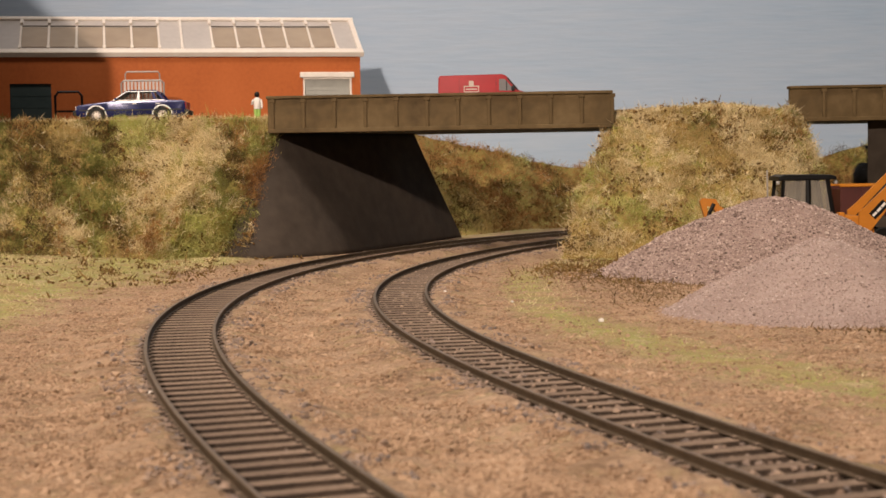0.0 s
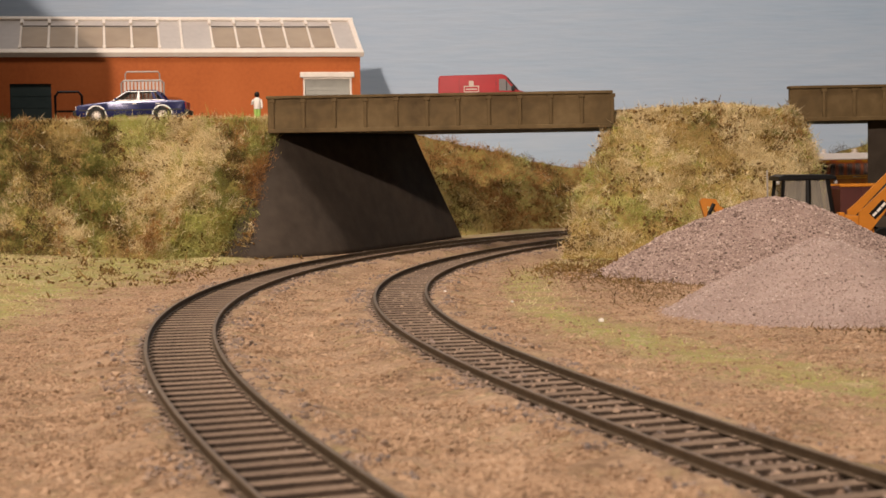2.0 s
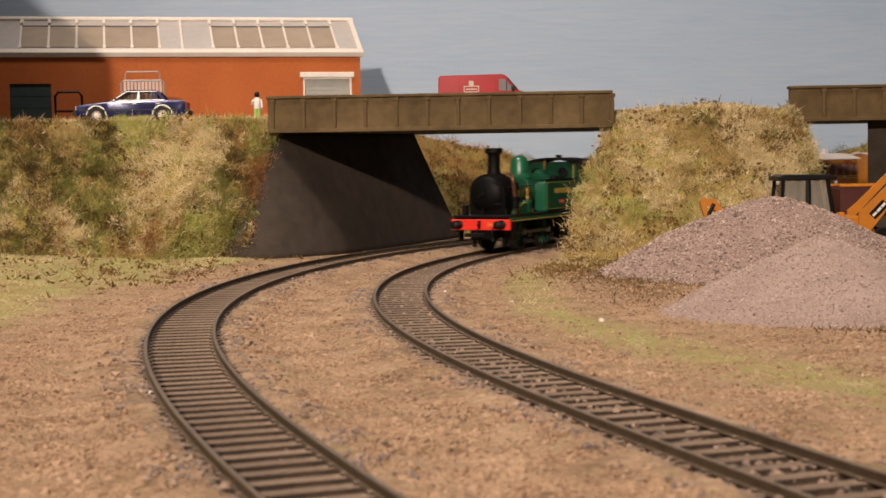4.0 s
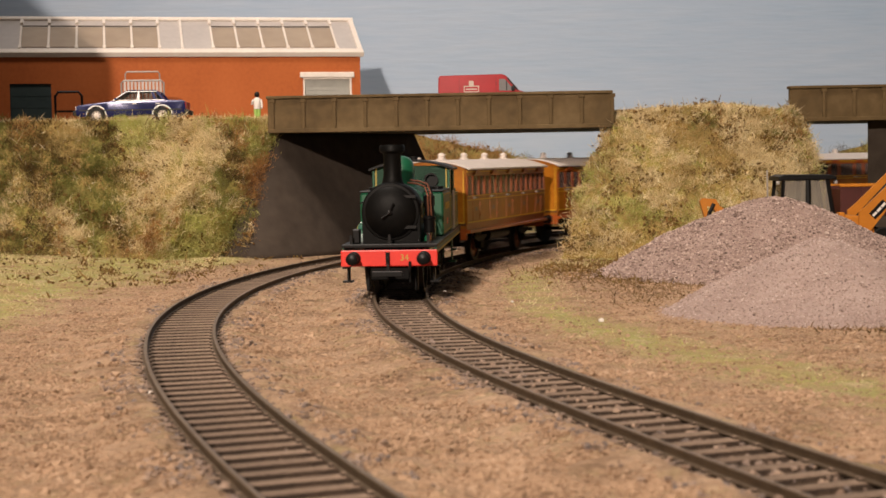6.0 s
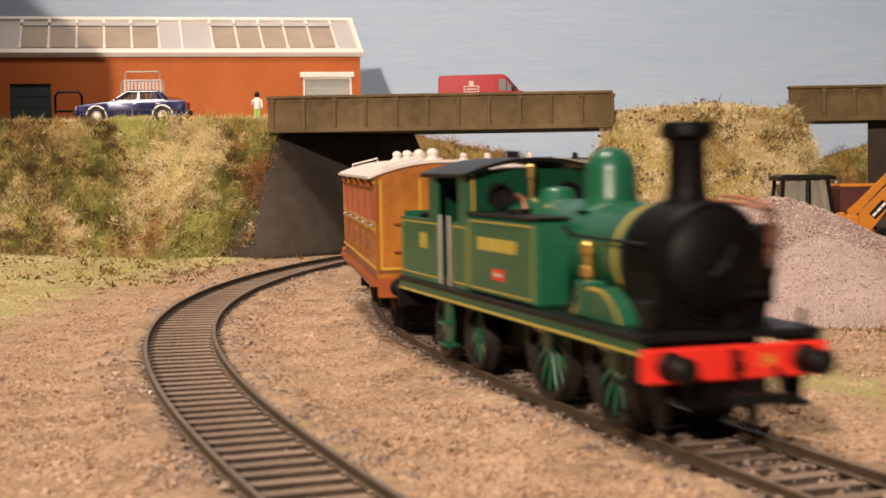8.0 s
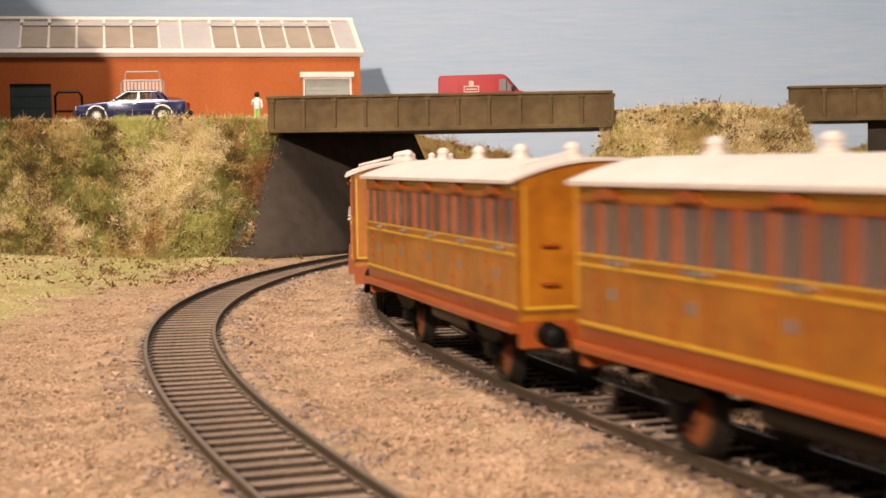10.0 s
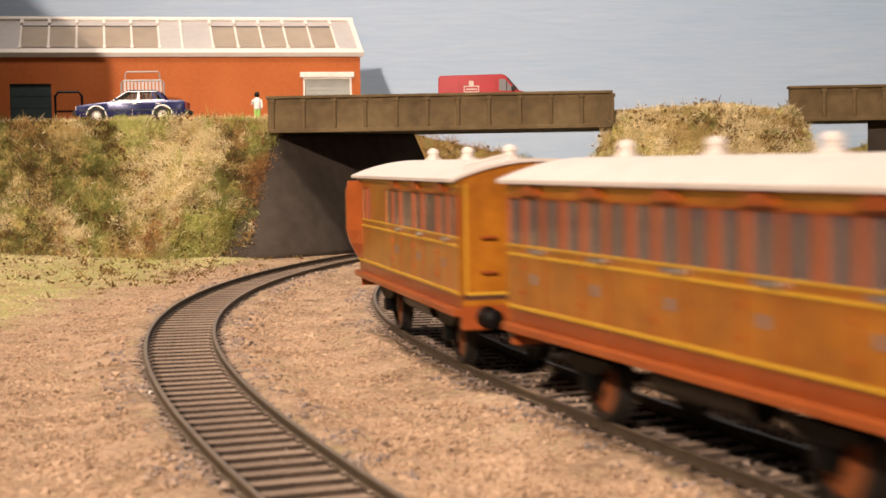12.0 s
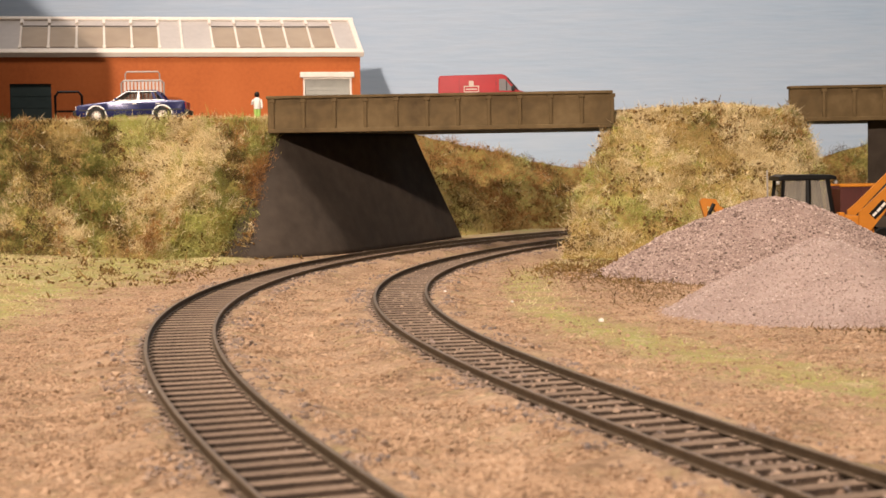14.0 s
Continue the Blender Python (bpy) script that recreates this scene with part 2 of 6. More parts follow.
def part(name, bm, material, parent, label="", smooth=False):
    ob = new(name, finish(bm, name, material, smooth))
    ob.parent = parent
    return tagged(ob, label)


def again(ob, parent, m=None, name=None):
    """The same mesh once more, as another object under parent."""
    o = new(name or ob.name.split(".")[0], ob.data)
    o.parent = parent
    if m is not None:
        o.matrix_basis = m
    if "label" in ob:
        o["label"] = ob["label"]
    return o


def thing(name, at, label, category, group="", kind="", rz=0.0):
    ob = new(name)
    ob.empty_display_size = 0.01
    ob.matrix_world = pose(at[0] * MM, at[1] * MM, at[2] * MM, 0, 0, rz)
    return tagged(ob, label, category, group, kind)


def shift(x, y, z, rx=0, ry=0, rz=0):
    return pose(x * MM, y * MM, z * MM, rx, ry, rz)


def B():
    return bmesh.new()


def box(bm, x0, x1, y0, y1, z0, z1, bevel=0.0):
    r = bmesh.ops.create_cube(bm, size=1)
    vs = r["verts"]
    for v in vs:
        v.co = Vector(((x0 + x1) / 2 + v.co.x * (x1 - x0), (y0 + y1) / 2 + v.co.y * (y1 - y0), (z0 + z1) / 2 + v.co.z * (z1 - z0)))
    if bevel:
        es = list({e for v in vs for e in v.link_edges})
        bmesh.ops.bevel(bm, geom=es, offset=bevel, segments=1, affect="EDGES", profile=0.5)
    return bm


def cyl(bm, a, b, r0, r1=None, seg=16, caps=True):
    a, b = Vector(a), Vector(b)
    r1 = r0 if r1 is None else r1
    r = bmesh.ops.create_cone(bm, cap_ends=caps, segments=seg, radius1=r0, radius2=r1, depth=(b - a).length)
    m = Matrix.Translation((a + b) / 2) @ (b - a).to_track_quat("Z", "Y").to_matrix().to_4x4()
    bmesh.ops.transform(bm, matrix=m, verts=r["verts"])
    return bm


def lathe(bm, profile, at=(0, 0, 0), axis="Z", seg=24):
    """Turns (radius, height) pairs round an axis."""
    rings = []
    for r, h in profile:
        ring = []
        for i in range(seg):
            a = 2 * math.pi * i / seg
            p = Vector((r * math.cos(a), r * math.sin(a), h))
            if axis == "X":
                p = Vector((p.z, p.x, p.y))
            elif axis == "Y":
                p = Vector((p.x, p.z, p.y))
            ring.append(bm.verts.new(p + Vector(at)))
        rings.append(ring)
    for a, b in zip(rings, rings[1:]):
        for i in range(seg):
            bm.faces.new((a[i], a[(i + 1) % seg], b[(i + 1) % seg], b[i]))
    if profile[0][0] > 1e-6:
        bm.faces.new(rings[0][::-1])
    if profile[-1][0] > 1e-6:
        bm.faces.new(rings[-1])
    bmesh.ops.remove_doubles(bm, verts=[v for g in rings for v in g], dist=1e-5)
    return bm


def prism(bm, outline, a, b, axis="Y"):
    """An outline in the plane across the axis, drawn out from a to b."""
    def at(p, t):
        return (p[0], t, p[1]) if axis == "Y" else (t, p[0], p[1]) if axis == "X" else (p[0], p[1], t)
    lo = [bm.verts.new(at(p, a)) for p in outline]
    hi = [bm.verts.new(at(p, b)) for p in outline]
    n = len(outline)
    bm.faces.new(lo), bm.faces.new(hi[::-1])
    for i in range(n):
        bm.faces.new((lo[i], hi[i], hi[(i + 1) % n], lo[(i + 1) % n]))
    return bm


def tube(bm, pts, r, seg=8):
    """A round wire through points."""
    pts = [Vector(p) for p in pts]
    rings = []
    for i, p in enumerate(pts):
        d = (pts[min(i + 1, len(pts) - 1)] - pts[max(i - 1, 0)]).normalized()
        q = d.to_track_quat("Z", "Y")
        rings.append([bm.verts.new(p + q @ Vector((r * math.cos(2 * math.pi * k / seg), r * math.sin(2 * math.pi * k / seg), 0))) for k in range(seg)])
    for a, b in zip(rings, rings[1:]):
        for k in range(seg):
            bm.faces.new((a[k], a[(k + 1) % seg], b[(k + 1) % seg], b[k]))
    bm.faces.new(rings[0][::-1]), bm.faces.new(rings[-1])
    return bm


def raw(name, verts, faces, material, parent=None, smooth=False):
    me = bpy.data.meshes.new(name)
    me.from_pydata(np.asarray(verts, dtype=float) * MM, [], np.asarray(faces).tolist())
    me.materials.append(material)
    if smooth:
        me.shade_smooth()
    ob = new(name, me)
    ob.parent = parent
    return ob


def writing(name, text, size, m, material, parent):
    """Built-in font as a mesh, size in millimetres."""
    cu = bpy.data.curves.new(name, "FONT")
    cu.body, cu.size, cu.align_x, cu.align_y, cu.extrude = text, size * MM, "CENTER", "CENTER", 0.00005
    tmp = bpy.data.objects.new(name, cu)
    me = bpy.data.meshes.new_from_object(tmp)
    bpy.data.objects.remove(tmp)
    me.materials.append(material)
    ob = new(name, me)
    ob.parent, ob.matrix_basis = parent, m
    return ob


def wob(x, y, s, seed=0.0):
    return noise.fractal(Vector((x * s, y * s, seed)), 1.0, 2.0, 4)


def smooth01(t):
    t = min(1.0, max(0.0, t))
    return t * t * (3 - 2 * t)


def grid_mesh(name, fn, nu, nv, material, parent=None, smooth=True, closed=False):
    """A sheet through fn(u, v) -> (x, y, z), u and v from 0 to 1."""
    vs = [fn(i / nu, j / nv) for j in range(nv + 1) for i in range(nu + 1)]
    fs = [(j * (nu + 1) + i, j * (nu + 1) + i + 1, (j + 1) * (nu + 1) + i + 1, (j + 1) * (nu + 1) + i) for j in range(nv) for i in range(nu)]
    return raw(name, vs, fs, material, parent, smooth)


def along(points, t):
    """A point at the share t of a polyline."""
    ps = [np.array(p, float) for p in points]
    ls = np.cumsum([0.0] + [np.linalg.norm(b - a) for a, b in zip(ps, ps[1:])])
    s = t * ls[-1]
    return np.array([np.interp(s, ls, [p[k] for p in ps]) for k in range(len(ps[0]))])


# ---- the line of the two tracks: a start, a heading, and bends at even steps ----
def line_of(x0, y0, heading, bends, before=1250, after=1500, last=-1 / 560):
    s = np.arange(0, after, 1.0)
    k = np.interp(s, np.linspace(0, 900, len(bends)), bends)
    k[s > 900] = last
    th = heading + np.cumsum(k)
    x, y = x0 + np.cumsum(np.cos(th)), y0 + np.cumsum(np.sin(th))
    sb = np.arange(before, 0, -1.0)
    return (np.concatenate([-sb, s]), np.concatenate([x0 - sb * math.cos(heading), x]),
            np.concatenate([y0 - sb * math.sin(heading), y]), np.concatenate([np.full(len(sb), heading), th]))


OUTER = line_of(-16.36, 196.38, 1.9272, (-0.000514, -0.001601, -0.001615, -0.001635, -0.001634))
INNER = line_of(71.67, 147.22, 1.9026, (0.000340, -0.001271, -0.001985, -0.001351, -0.001350))
RAIL_TOP = 4.0


def on_line(line, s, off=0.0):
    x, y, th = (np.interp(s, line[0], line[k]) for k in (1, 2, 3))
    return x - math.sin(th) * off, y + math.cos(th) * off, th


LINE_XY = [np.stack([ln[1][::6], ln[2][::6]], 1) for ln in (OUTER, INNER)]


def from_tracks(x, y):
    return min(float(np.sqrt(((xy - (x, y)) ** 2).sum(1).min())) for xy in LINE_XY)


# ---- the setting ----
def build_backdrop():
    bm = B()
    box(bm, -1500, 1500, 1150, 1156, -60, 900)
    tagged(new("backdrop", finish(bm, "backdrop", M_sky)), "pale blue painted sky board with faint brush strokes", "backdrop", kind="structure")
    # added out of view: a low and a high board that block the lamps
    bm = B()
    prism(bm, [(-640, 0), (-234, 0), (-234, 184), (-330, 281), (-640, 590)], 720, 728, "Y")
    prism(bm, [(-640, 591), (-640, 760), (-268, 760), (-268, 420), (-300, 420), (-461, 420)], 729, 737, "Y")
    tagged(new("end_screen", finish(bm, "end_screen", M_wood)), "unseen dark board added to cast the shade at the left", "screen", kind="structure")


def turf_cover(x, y):
    """How much grass lies on the sandy ground."""
    c = 0.0
    d = from_tracks(x, y)
    side = float(np.interp(y, OUTER[2][1250:2100], OUTER[1][1250:2100]))
    if x < side:
        c = smooth01((d - 44 - 14 * wob(x, y, 0.03)) / 34) * smooth01((y - 330) / 150)
    else:
        band = ((34, 640), (30, 470), (48, 395), (68, 341), (92, 285), (118, 235))
        near = min(math.hypot(x - px - (qx - px) * k / 8, y - py - (qy - py) * k / 8) for (px, py), (qx, qy) in zip(band, band[1:]) for k in range(9))
        e = smooth01((y - 600) / 60) * smooth01((x - 30) / 30)
        c = max(0.95 * math.exp(-(near / (15 if y < 430 else 12)) ** 2), 0.7 * e)
        c *= smooth01((d - 24) / 16)
    return c


def ground_height(x, y):
    d = from_tracks(x, y)
    if d < 17:
        return -1.6
    z = 0.3 + 0.7 * wob(x, y, 0.025) * smooth01((d - 12) / 30) + 0.3 * wob(x, y, 0.13, 3.0) * smooth01((d - 14) / 12)
    side = float(np.interp(y, OUTER[2][1250:2100], OUTER[1][1250:2100]))
    if x < side and 330 < y:
        z += 9.0 * smooth01((d - 40) / 150) * smooth01((y - 330) / 250)
    return z


def build_ground():
    xs, ys = np.arange(-480, 620, 5.0), np.arange(-60, 1151, 5.0)
    vs = [(x, y, ground_height(x, y)) for y in ys for x in xs]
    n = len(xs)
    fs = [(j * n + i, j * n + i + 1, (j + 1) * n + i + 1, (j + 1) * n + i) for j in range(len(ys) - 1) for i in range(n - 1)]
    ob = raw("ground", vs, fs, M_ground, smooth=True)
    at = ob.data.attributes.new("cover", "FLOAT", "POINT")
    at.data.foreach_set("value", [turf_cover(x, y) for x, y, z in vs])
    tagged(ob, "sandy brown scenic ground with patches of green turf", "ground", kind="structure")
    bm = B()
    box(bm, -1500, -481, -1300, 1150, -8, 0)
    box(bm, 621, 1500, -1300, 1150, -8, 0)
    box(bm, -480, 620, -1300, -61, -8, 0)
    tagged(new("baseboard", finish(bm, "baseboard", M_wood)), "dark wooden baseboard round the scenic ground", "board", kind="structure")


def scatter(name, places, sizes, material, label, category, squash=0.75, seed=3):
    """Many small angular grains, one object."""
    rng = np.random.RandomState(seed)
    n = len(places)
    base = np.array([(1, 0, 0), (-1, 0, 0), (0, 1, 0), (0, -1, 0), (0, 0, 1), (0, 0, -1)], float)
    f0 = np.array([(0, 2, 4), (2, 1, 4), (1, 3, 4), (3, 0, 4), (2, 0, 5), (1, 2, 5), (3, 1, 5), (0, 3, 5)])
    q = rng.normal(size=(n, 3, 3))
    q, _ = np.linalg.qr(q)
    jit = rng.uniform(0.6, 1.25, (n, 6, 1))
    v = np.einsum("kj,nij->nki", base, q) * jit * np.asarray(sizes)[:, None, None]
    v[:, :, 2] *= squash
    v += np.asarray(places)[:, None, :]
    f = f0[None] + (np.arange(n) * 6)[:, None, None]
    return tagged(raw(name, v.reshape(-1, 3), f.reshape(-1, 3), material), label, category, kind="stuff")


def fibres(name, places, lengths, material, label, lean=0.7, width=0.16, seed=5, up=(0, 0, 1)):
    """Static grass: thin bent blades, one object."""
    rng = np.random.RandomState(seed)
    n = len(places)
    p = np.asarray(places, float)
    d = np.asarray(up, float) + rng.normal(0, lean, (n, 3))
    d[:, 2] = np.abs(d[:, 2]) * 0.8 + 0.12
    d /= np.linalg.norm(d, axis=1)[:, None]
    side = np.cross(d, rng.normal(size=(n, 3)))
    side /= np.linalg.norm(side, axis=1)[:, None] + 1e-9
    L = np.asarray(lengths)[:, None]
    bend = rng.normal(0, 0.22, (n, 3)) * L
    w = width * rng.uniform(0.6, 1.4, (n, 1))
    a, b = p - side * w, p + side * w
    mid = p + d * L * 0.55 + bend * 0.3
    c, e = mid + side * w * 0.8, mid - side * w * 0.8
    tip = p + d * L + bend
    v = np.stack([a, b, c, e, tip], 1)
    k = (np.arange(n) * 5)[:, None]
    f = np.concatenate([k + (0, 1, 2), k + (0, 2, 3), k + (3, 2, 4)], 0)
    return tagged(raw(name, v.reshape(-1, 3), f, material), label, "grass", kind="stuff")


def build_trackbed(line, fill):
    prof = [(-27, -0.3), (-21, 1.1), (-16, 2.0), (-12.6, 2.4), (-10.3, 1.6), (-8, -0.7), (0, -0.5), (8, -0.7), (10.3, 1.6), (12.6, 2.4), (16, 2.0), (21, 1.1), (27, -0.3)]
    vs, ss = [], np.arange(-420, 1300, 3.0)
    for s in ss:
        for off, z in prof:
            x, y, _th = on_line(line, s, off + 0.8 * wob(s, off, 0.08, 2.0))
            vs.append((x, y, z + (0.95 if abs(off) > 9 else 0.4) * wob(x, y, 0.10, 8.0) + (min(1.75, fill * max(0.0, wob(x, y, 0.06, 12.0) + 0.2)) if abs(off) < 9 else 0.0)))
    n = len(prof)
    fs = [(j * n + i, j * n + i + 1, (j + 1) * n + i + 1, (j + 1) * n + i) for j in range(len(ss) - 1) for i in range(n - 1)]
    ob = raw("trackbed", vs, fs, M_ground, smooth=True)
    ob.data.materials.append(M_gap_dark)
    # the middle strip takes the dark colour that carries the gap shade
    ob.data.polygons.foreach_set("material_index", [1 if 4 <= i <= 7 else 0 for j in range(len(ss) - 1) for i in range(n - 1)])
    tagged(ob, "sandy bed of ballast under the curved track", "ballast", kind="structure")


def sleeper_mesh():
    bm = B()
    box(bm, -15, 15, -1.3, 1.3, -1.0, 2.05, 0.2)
    for sx in (-1, 1):
        for ex in (-1, 1):
            box(bm, sx * 8.7 + ex * 0.95 - 0.4, sx * 8.7 + ex * 0.95 + 0.4, -0.6, 0.6, 2.0, 2.45)
    # sides get the dark colour in place of shade between the sleepers
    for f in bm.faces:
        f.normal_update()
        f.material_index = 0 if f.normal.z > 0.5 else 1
    return finish(bm, "sleeper", (M_sleeper, M_gap_dark))


def rail_mesh(line, off, s0, s1):
    prof = [(-0.8, 2.06), (0.8, 2.06), (0.8, 2.3), (0.25, 2.5), (0.25, 3.3), (0.45, 3.5), (0.45, 3.9), (0.35, 4.0), (-0.35, 4.0), (-0.45, 3.9), (-0.45, 3.5), (-0.25, 3.3), (-0.25, 2.5), (-0.8, 2.3)]
    bm = B()
    rings = []
    for s in np.arange(s0, s1 + 1, 6.0):
        rings.append([bm.verts.new((*on_line(line, s, off + a)[:2], z)) for a, z in prof])
    n = len(prof)
    for a, b in zip(rings, rings[1:]):
        for i in range(n):
            f = bm.faces.new((a[i], a[(i + 1) % n], b[(i + 1) % n], b[i]))
            f.material_index = 1 if i in (6, 7, 8) else 0
    bm.faces.new(rings[0]), bm.faces.new(rings[-1])
    return bm


def build_track(line, label, me, near, far):
    top = thing("railway_track", (0, 0, 0), label, "track", "curved tracks")
    part("rail", rail_mesh(line, 8.7, -1000, 1480), (M_rail_side, M_rail_top), top, "rust-brown rail")
    part("rail", rail_mesh(line, -8.7, -1000, 1480), (M_rail_side, M_rail_top), top, "rust-brown rail")
    rng = random.Random(4)
    rest_v, rest_f = [], []
    s = -990.0
    while s < 1470:
        x, y, th = on_line(line, s)
        m = shift(x, y, 0, 0, 0, math.degrees(th) - 90 + rng.uniform(-1.2, 1.2))
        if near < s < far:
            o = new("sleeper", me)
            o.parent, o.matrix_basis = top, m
        else:
            k = len(rest_v)
            rest_v += [tuple((m @ Vector((a * 0.015, b * 0.00175, c * 0.001))) / MM) for a in (-1, 1) for b in (-1, 1) for c in (-1, 1.55)]
            rest_f += [(k, k + 1, k + 3, k + 2), (k + 4, k + 6, k + 7, k + 5), (k, k + 4, k + 5, k + 1), (k + 2, k + 3, k + 7, k + 6), (k + 1, k + 5, k + 7, k + 3), (k, k + 2, k + 6, k + 4)]
        s += 6.95
    rest = raw("sleeper_row", rest_v, rest_f, M_sleeper, top)
    tagged(rest, "distant weathered sleepers", kind="stuff")


def bank_noise(x, y, amp):
    return amp * (wob(x, y, 0.022, 1.0) + 0.7 * wob(x, y, 0.065, 2.0))


FOOT = [(-470, 645, 2), (-300, 662, 3), (-200, 680, 3), (-140, 712, 1), (-114, 737, -1)]
CREST = [(-470, 776, 72), (-300, 782, 73), (-200, 788, 73), (-120, 782, 72.5), (-86, 765, 70)]


def left_bank(u, v):
    f, c = along(FOOT, u), along(CREST, u)
    p = f + (c - f) * v
    z = f[2] + (c[2] - f[2]) * (0.86 * v + 0.14 * smooth01(v))
    amp = min(1, 4 * v, 6 * (1.02 - v)) * min(1.0, 8 * (1.0 - u) + 0.12)
    return p[0] + bank_noise(p[2], p[0], 1.5) * amp, p[1] - bank_noise(p[0], p[2], 15.0) * amp, z + bank_noise(p[0], p[1], 2.2) * amp


def verge(u, v):
    p = left_bank(u, 1.0)
    return p[0] + (6 * v if u > 0.9 else 0), p[1] + 40 * v, p[2] * (1 - min(1, 3 * v)) + (72.6 + 0.8 * wob(p[0], p[1] + 40 * v, 0.05)) * min(1, 3 * v)


M_BASE = [(57, 703, 0.5), (92, 701, 0.5), (150, 690, 0.5), (184, 702, 0.5), (200, 772, 0.5), (214, 870, 0.5), (160, 862, 0.5), (106, 792, 0.5), (57, 703, 0.5)]
M_TOP = [(92, 768, 70), (108, 764, 72), (140, 768, 72.5), (186, 780, 71), (192, 830, 71), (190, 860, 71), (150, 832, 71), (112, 796, 70), (92, 768, 70)]


def mound_side(u, v):
    f, c = along(M_BASE, u), along(M_TOP, u)
    p = f + (c - f) * v
    bulge = 7.0 * math.sin(math.pi * v)
    cx, cy = 150, 800
    d = math.hypot(p[0] - cx, p[1] - cy)
    n = bank_noise(p[0] + p[2], p[1] - p[2], 5.0) * min(1, 5 * v + 0.3) * min(1.0, 4 * (1.02 - v)) + bulge * 0.5
    return p[0] + (p[0] - cx) / d * n, p[1] + (p[1] - cy) / d * n, p[2] + bank_noise(p[0], p[1], 1.5) * min(1, 3 * v)


def mound_top(u, v):
    a = 2 * math.pi * u
    c = along(M_TOP, u)
    mid = np.array((145, 808, 73))
    p = mid + (c - mid) * v
    return p[0], p[1], p[2] + bank_noise(p[0], p[1], 1.5) + 2.0 * (1 - v)


H_BASE = [(-30, 912, 0), (14, 925, 0), (60, 985, 0), (120, 1020, 0), (200, 1058, 0), (300, 1092, 0), (420, 1110, 0)]
H_TOP = [(-60, 985, 71), (-22, 1022, 67), (22, 1066, 58), (78, 1100, 43), (165, 1122, 31), (268, 1134, 37), (312, 1138, 53), (420, 1144, 58)]


def far_hill(u, v):
    f, c = along(H_BASE, u), along(H_TOP, u)
    p = f + (c - f) * v
    amp = min(1, 4 * v) * min(1, 4 * (1.1 - v))
    return p[0] + bank_noise(p[2], p[0], 2.0) * amp, p[1] - bank_noise(p[0], p[2], 10.0) * amp, p[2] + bank_noise(p[0] * 1.4, p[1], 6.0) * amp


def hill_back(u, v):
    c = np.array(far_hill(u, 1.0))
    return c[0] - 8 * v, min(1149, c[1] + 60 * v), c[2] * (1 - 0.6 * v)


A_BASE = [(-119, 741, 1.0), (-90, 730, 0.8), (-58, 752, 0.6), (-38, 800, 0.4), (12, 912, 0.4)]
A_TOP = [(-87.5, 763, 64.4), (-86.5, 763.5, 64.4), (-84, 766, 64.4), (-66, 800, 64.4), (-16, 872, 64.4)]


def rounded(points, times=3):
    ps = [np.array(p, float) for p in points]
    for _ in range(times):
        ps = [ps[0]] + [q for a, b in zip(ps, ps[1:]) for q in (a * 0.75 + b * 0.25, a * 0.25 + b * 0.75)] + [ps[-1]]
    return ps


A_BASE, A_TOP = rounded(A_BASE), rounded(A_TOP)


def abutment(u, v):
    k = u * (len(A_BASE) - 1)
    i = min(len(A_BASE) - 2, int(k))
    t = k - i
    f = np.array(A_BASE[i]) * (1 - t) + np.array(A_BASE[i + 1]) * t
    c = np.array(A_TOP[i]) * (1 - t) + np.array(A_TOP[i + 1]) * t
    p = f + (c - f) * v
    n = 0.9 * wob(p[0], p[1] + p[2], 0.03, 6.0) * min(1, 6 * (1 - v), 6 * v + 0.2)
    return p[0] + n, p[1] - n, p[2]


KINDS = {"straw": (M_straw, "straw-coloured"), "mixed": (M_fibre, "mixed brown"), "green": (M_green_fibre, "pale green"),
         "olive": (M_olive, "olive green"), "scrub": (M_scrub, "rusty brown"), "dark": (M_dark_fibre, "dark brown")}


